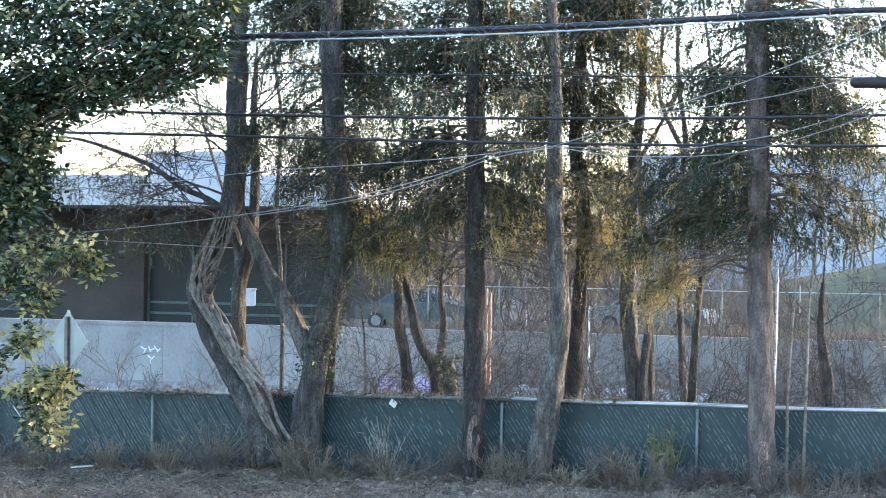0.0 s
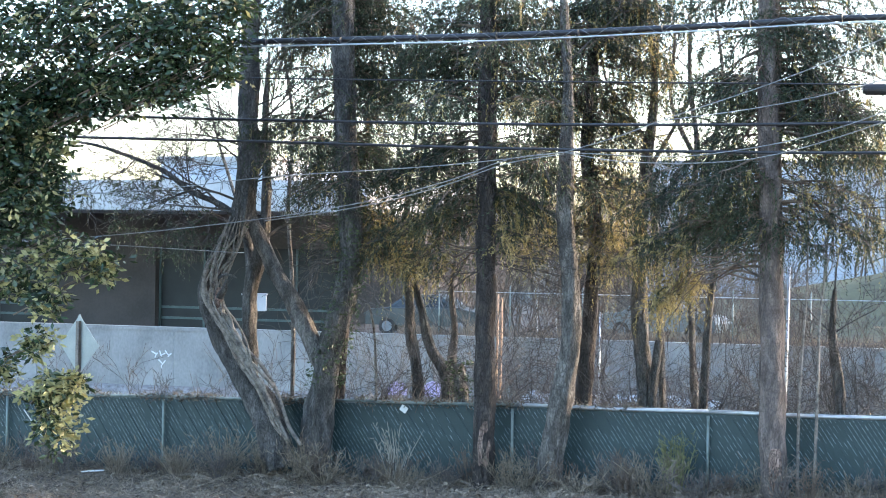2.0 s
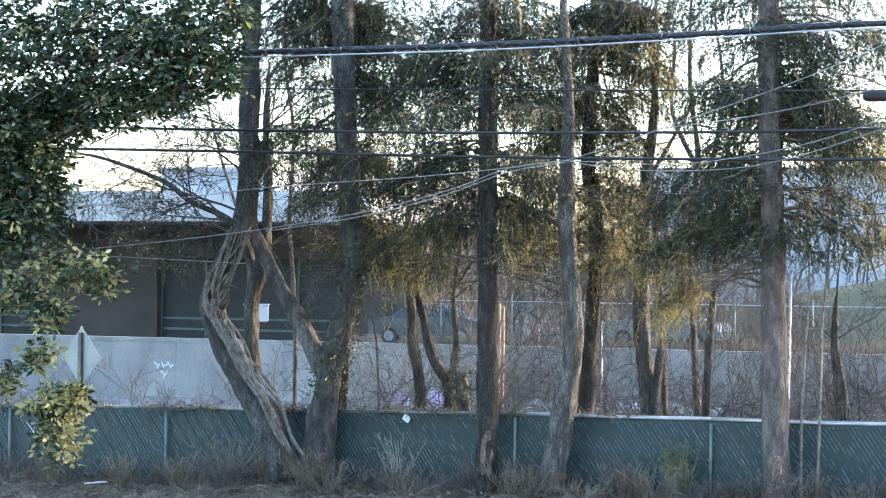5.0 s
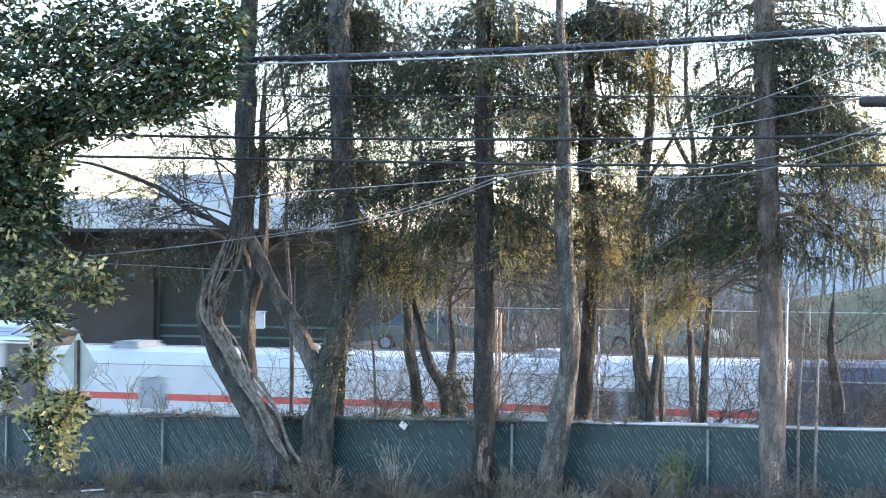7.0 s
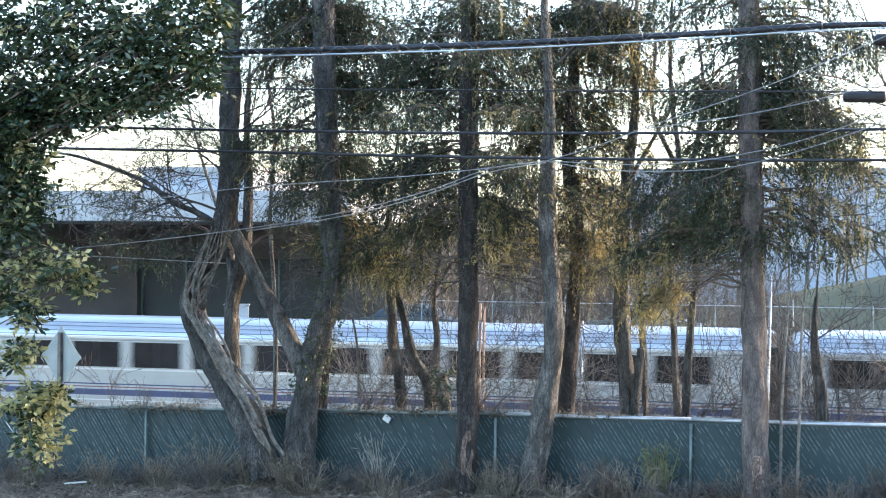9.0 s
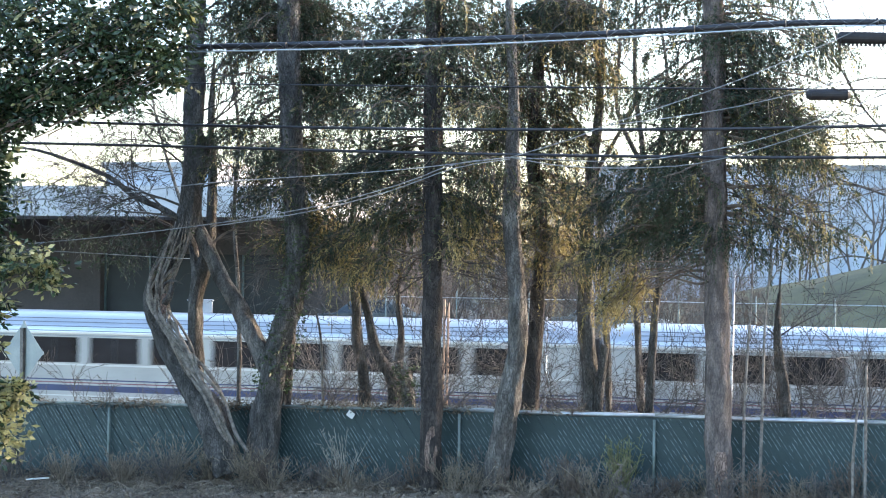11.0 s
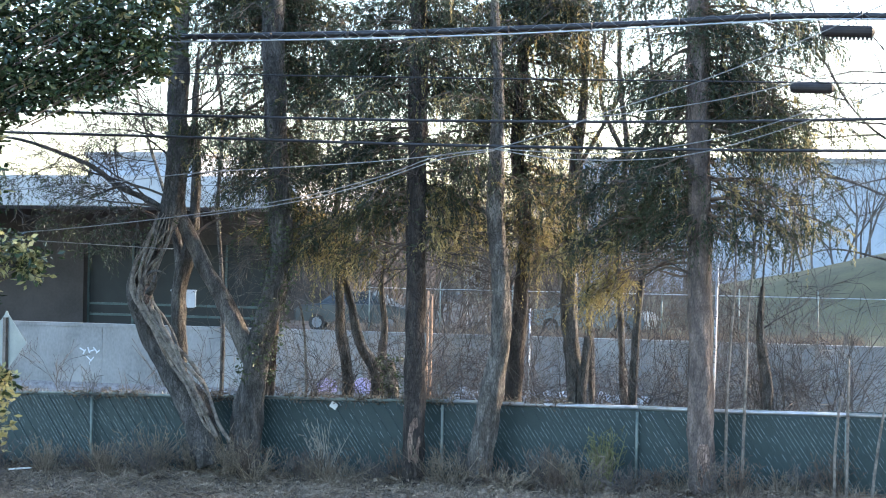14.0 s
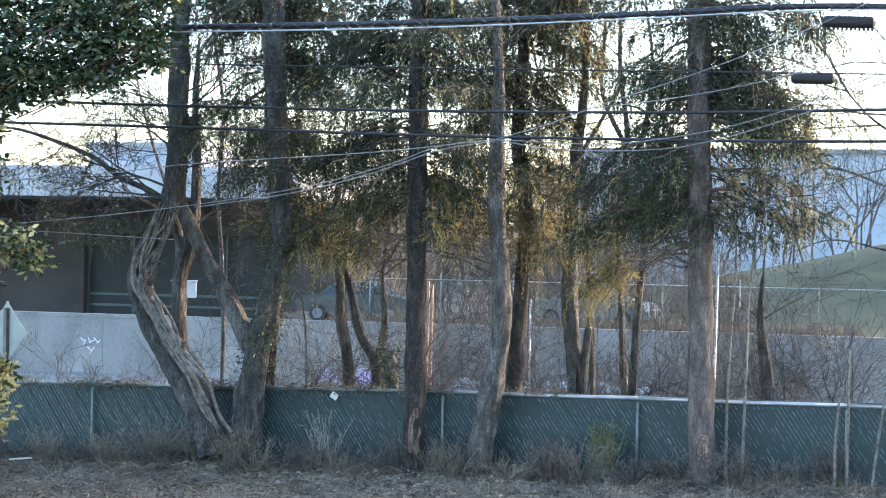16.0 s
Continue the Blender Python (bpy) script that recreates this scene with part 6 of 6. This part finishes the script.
def weed(label, at, height, spread, n, material, seed):
    rng = np.random.default_rng(seed)
    b = Build()
    for i in range(n):
        a = rng.uniform(0, 6.28)
        d = Vector((math.cos(a) * spread * rng.uniform(0.1, 1), math.sin(a) * spread * 0.6 * rng.uniform(0.1, 1), height * rng.uniform(0.5, 1.05)))
        p0 = Vector((rng.normal() * 0.06, rng.normal() * 0.05, 0))
        pts = [p0, p0 + d * 0.5 + Vector((0, 0, height * 0.1)), p0 + d]
        b.tube(pts, [0.006, 0.005, 0.002], 3, caps=False)
        for j in range(5):
            q = p0 + d * rng.uniform(0.4, 1.0) + Vector((0, 0, height * 0.05))
            e = Vector(rng.normal(size=3)) * 0.05 + Vector((0, 0, 0.05))
            b.tube([q, q + e * 0.6, q + e], [0.004, 0.006, 0.001], 3, caps=False)
    tagged(part("weed_clump", b, material, at=Matrix.Translation(at)), label, "weed", "weeds at the fence")


weed("tall pale dead weed at the fence", (-0.65, 29.50, 0.05), 0.98, 0.45, 22, M_STALK, 1)
weed("yellow-green weed clump at the fence", (3.42, 27.92, 0.16), 0.9, 0.30, 75, M_GREENWEED, 2)
weed("rusty brown dead weed at the fence", (2.67, 28.02, 0.05), 0.72, 0.42, 60, M_RUSTWEED, 3)
weed("grey dead brush round the tree base", (-3.35, 30.26, 0.01), 0.85, 0.7, 60, M_STRAW, 4)
weed("grey dead brush round the tree base", (-2.16, 29.77, -0.00), 0.75, 0.5, 50, M_STRAW, 5)
weed("grey dead brush at the fence", (1.29, 28.48, 0.05), 0.6, 0.5, 40, M_STRAW, 6)

rw = random.Random(21)
for i in range(36):
    along = -7.6 + 14.8 * (i + rw.uniform(-0.4, 0.4)) / 35
    q = on_line(along, rw.uniform(-1.3, -0.25), 0, 29.8, 22)
    weed("tangled dead brush and grass stalks along the fence", (q.x, q.y, ground_height(q.x, q.y) - 0.02), rw.uniform(0.35, 0.7), rw.uniform(0.4, 0.7), 34, (M_STRAW, M_TWIG_RED, M_TWIG)[i % 3], 300 + i)

# thin saplings at the fence
for pts in ([(5.11, 27.33, 0.26), (5.12, 27.33, 1.79), (5.21, 27.35, 3.57), (5.15, 27.42, 5.18)], [(5.31, 27.16, 0.29), (5.34, 27.14, 1.81), (5.37, 27.13, 3.09), (5.51, 27.08, 3.97)], [(6.66, 26.51, 0.32), (6.66, 26.51, 1.41), (6.66, 26.51, 2.27)], [(6.50, 26.55, 0.30), (6.49, 26.53, 0.95), (6.55, 26.52, 1.75)], [(6.92, 26.20, 0.25), (6.99, 26.18, 0.95), (7.08, 26.16, 1.65)], [(7.12, 26.10, 0.25), (7.15, 26.10, 0.85), (7.30, 26.08, 1.40)], [(-1.33, 31.84, 2.66), (-1.22, 31.79, 2.81), (-1.10, 31.74, 2.30), (-1.05, 31.72, 1.18)][::-1]):
    bare_tree("thin bare sapling at the fence", [(pts, [0.022, 0.019, 0.014, 0.008][:len(pts)])], 70, M_VINE, [(pts[-1], (0.2, 0, 0.8), 0.5, 0.006, 2)], name="sapling", group="saplings")


# ---------------------------------------------------------------- marks and litter
def wall_mark(name, label, at, bars, material):
    """Spray marks on the retaining wall: strokes (x, z, length, height, turn) just proud of the concrete."""
    b = Build()
    for x, z, ln, h, a in bars:
        m = Matrix.Translation((x, -0.004, z)) @ Matrix.Rotation(radians(a), 4, "Y")
        b.box(-ln / 2, -0.004, -h / 2, ln / 2, 0.0, h / 2, m)
    ob = part(name, b, material, at=Matrix.Translation(at) @ pose(0, 0, 0, 0, 0, -18))
    tagged(ob, label, "graffiti")


wall_mark("graffiti_tag", "faded white spray-paint scrawl on the concrete wall", (-9.75, 67.12, -0.19), [(-0.30, 0.18, 0.22, 0.045, 30), (-0.22, 0.10, 0.2, 0.04, -60), (-0.05, 0.16, 0.22, 0.045, 70), (0.05, 0.14, 0.2, 0.04, -20), (0.2, 0.18, 0.24, 0.045, 50), (0.3, 0.12, 0.18, 0.04, -40), (-0.05, -0.12, 0.2, 0.04, 40), (0.08, -0.15, 0.2, 0.04, -50), (0.0, -0.3, 0.12, 0.035, 80)], M_SPRAY)
for at in ((-1.43, 64.42, -0.99), (-0.22, 64.02, -0.94)):
    b = Build()
    n, ro = 22, 0.36
    b.add([(ro * math.cos(2 * math.pi * i / n), y, 0.85 * ro * math.sin(2 * math.pi * i / n)) for y in (-0.006, 0.0) for i in range(n)], [tuple(range(n - 1, -1, -1))] + [(i, (i + 1) % n, n + (i + 1) % n, n + i) for i in range(n)])
    tagged(part("graffiti_blob", b, M_PURPLE, at=Matrix.Translation(at) @ pose(0, 0, 0, 0, 0, -18)), "round lilac spray-paint blob on the concrete wall", "graffiti")

# pale rubble along the foot of the wall
rr = random.Random(12)
for i in range(46):
    q = on_line(rr.uniform(3.2, 9.5), rr.uniform(-1.3, -0.3), 0, 64, 18)
    b = Build()
    r0 = rr.uniform(0.12, 0.34)
    b.tube([(0, 0, -0.6 * r0), (0, 0, -0.3 * r0), (0.1 * r0, 0, 0.3 * r0), (0.1 * r0, 0.05 * r0, 0.62 * r0)], [0.6 * r0, r0, 0.9 * r0, 0.4 * r0], 7, 0.5, i * 1.7)
    tagged(part("stone", b, M_STONE, at=Matrix.Translation((q.x, q.y, ground_height(q.x, q.y) + 0.5 * r0)) @ pose(0, 0, 0, rr.uniform(-15, 15), rr.uniform(-15, 15), rr.uniform(0, 360))), "pale grey rubble stone at the foot of the wall", "stone", "rubble stones")

# a small plate on the fence, and litter
b = Build()
b.box(-0.06, -0.004, -0.05, 0.06, 0.0, 0.05)
tagged(part("fence_tag", b, M_WHITE, at=Matrix.Translation((-0.56, 29.98, 1.23)) @ pose(0, 0, 0, 0, 32, -22)), "small white plate wired to the fence", "plate")
for p, ln in (((-5.52, 30.63, 0.09), 0.36), ((-6.18, 30.99, -0.00), 0.10), ((-6.87, 32.47, 0.65), 0.45)):
    b = Build()
    if ln > 0.4:
        b.tube([(0.16, 0, -0.2), (-0.16, -0.02, 0.26)], [0.009, 0.009], 6)
    else:
        b.tube([(-ln / 2, 0, 0), (0, 0.02, 0.015), (ln / 2, 0, 0.03)], [0.012, 0.016, 0.01], 6)
    tagged(part("pale_stick", b, M_WHITE, at=Matrix.Translation(p)), "pale dead stick lying by the fence", "stick", "sticks")


def creeper():
    """Dead leaves and creeper tangled along the top of the fence."""
    rng = np.random.default_rng(15)
    C, b = [], Build()
    for i in range(1500):
        s = rng.uniform(-10, 3.2)
        if noise.noise(Vector((s * 1.5, 2, 0))) < -0.12:
            continue
        q = on_line(s, rng.uniform(-0.08, 0.06), 1.36 + 0.023 * s + rng.normal() * 0.035, 29.8, 22)
        C.append(tuple(q))
        if i % 3 == 0:
            e = Vector(rng.normal(size=3)) * 0.14 + Vector((0, 0, 0.06))
            b.tube([q, q + e * 0.5 + Vector((0, 0, 0.02)), q + e], [0.005, 0.004, 0.002], 3, caps=False)
    V, F = leaf_cloud(rng, np.array(C), 0.045, 3, 0.06)
    c = new("creeper", fast_mesh("creeper", V, F, M_DEADLEAF))
    tagged(c, "dead creeper and leaves along the fence top", "creeper", kind="stuff")
    part("stem", b, M_TWIG, c)


creeper()


def bark_patch(tree, at, r, h, wide, seed):
    """A patch of bare wood or painted sunlight, a little proud of the trunk's face."""
    o = Vector(tree.matrix_basis.translation)
    c = Vector(at) - o
    b = Build()
    n, k = 7, 7
    for j in range(k):
        f = j / (k - 1)
        w = wide * (0.25 + 0.75 * math.sin(math.pi * (0.08 + 0.84 * f))) * (1 + 0.25 * noise.noise(Vector((f * 5, seed, 0))))
        for i in range(n):
            a = -math.pi / 2 + (i / (n - 1) - 0.5) * w / r
            rad = r * 1.03 - (0.02 if i in (0, n - 1) or j in (0, k - 1) else 0)
            b.v.append((c.x + rad * math.cos(a), c.y + rad * math.sin(a), c.z + h * (f - 0.5)))
    for j in range(k - 1):
        for i in range(n - 1):
            b.f.append((j * n + i, j * n + i + 1, (j + 1) * n + i + 1, (j + 1) * n + i))
    part("trunk_patch", b, M_SCAR_SUN, tree, "pinkish patch of bare wood or painted sunlight", smooth=True)


bark_patch(leaning, (-3.55, 30.72, 2.90), 0.17, 0.34, 0.15, 4)
bark_patch(spruce_b, (0.67, 29.03, 0.78), 0.168, 0.75, 0.26, 1)
# no scar here: pinkish sunlight on the lower trunk, painted as a patch
bark_patch(spruce_d, (4.75, 27.28, 0.59), 0.20, 0.8, 0.30, 2)
stump_ivy = bare_tree("ivy-covered stump behind the fence", [([(0.36, 31.05, 0.89), (0.33, 31.07, 1.53), (0.29, 31.08, 1.89)], [0.12, 0.11, 0.08])], 61, M_BARK, name="stump")
ivy(stump_ivy, [((0.35, 31.06, 1.33), 0.16), ((0.29, 31.08, 1.98), 0.16)], 70, 0.08, 62)


# ---------------------------------------------------------------- motion of the train
def motions():
    for car, lead in train:
        walk(car, [(0.5 * k, train_pose(reach(0.5 * k) + lead)) for k in range(33)])


motions()
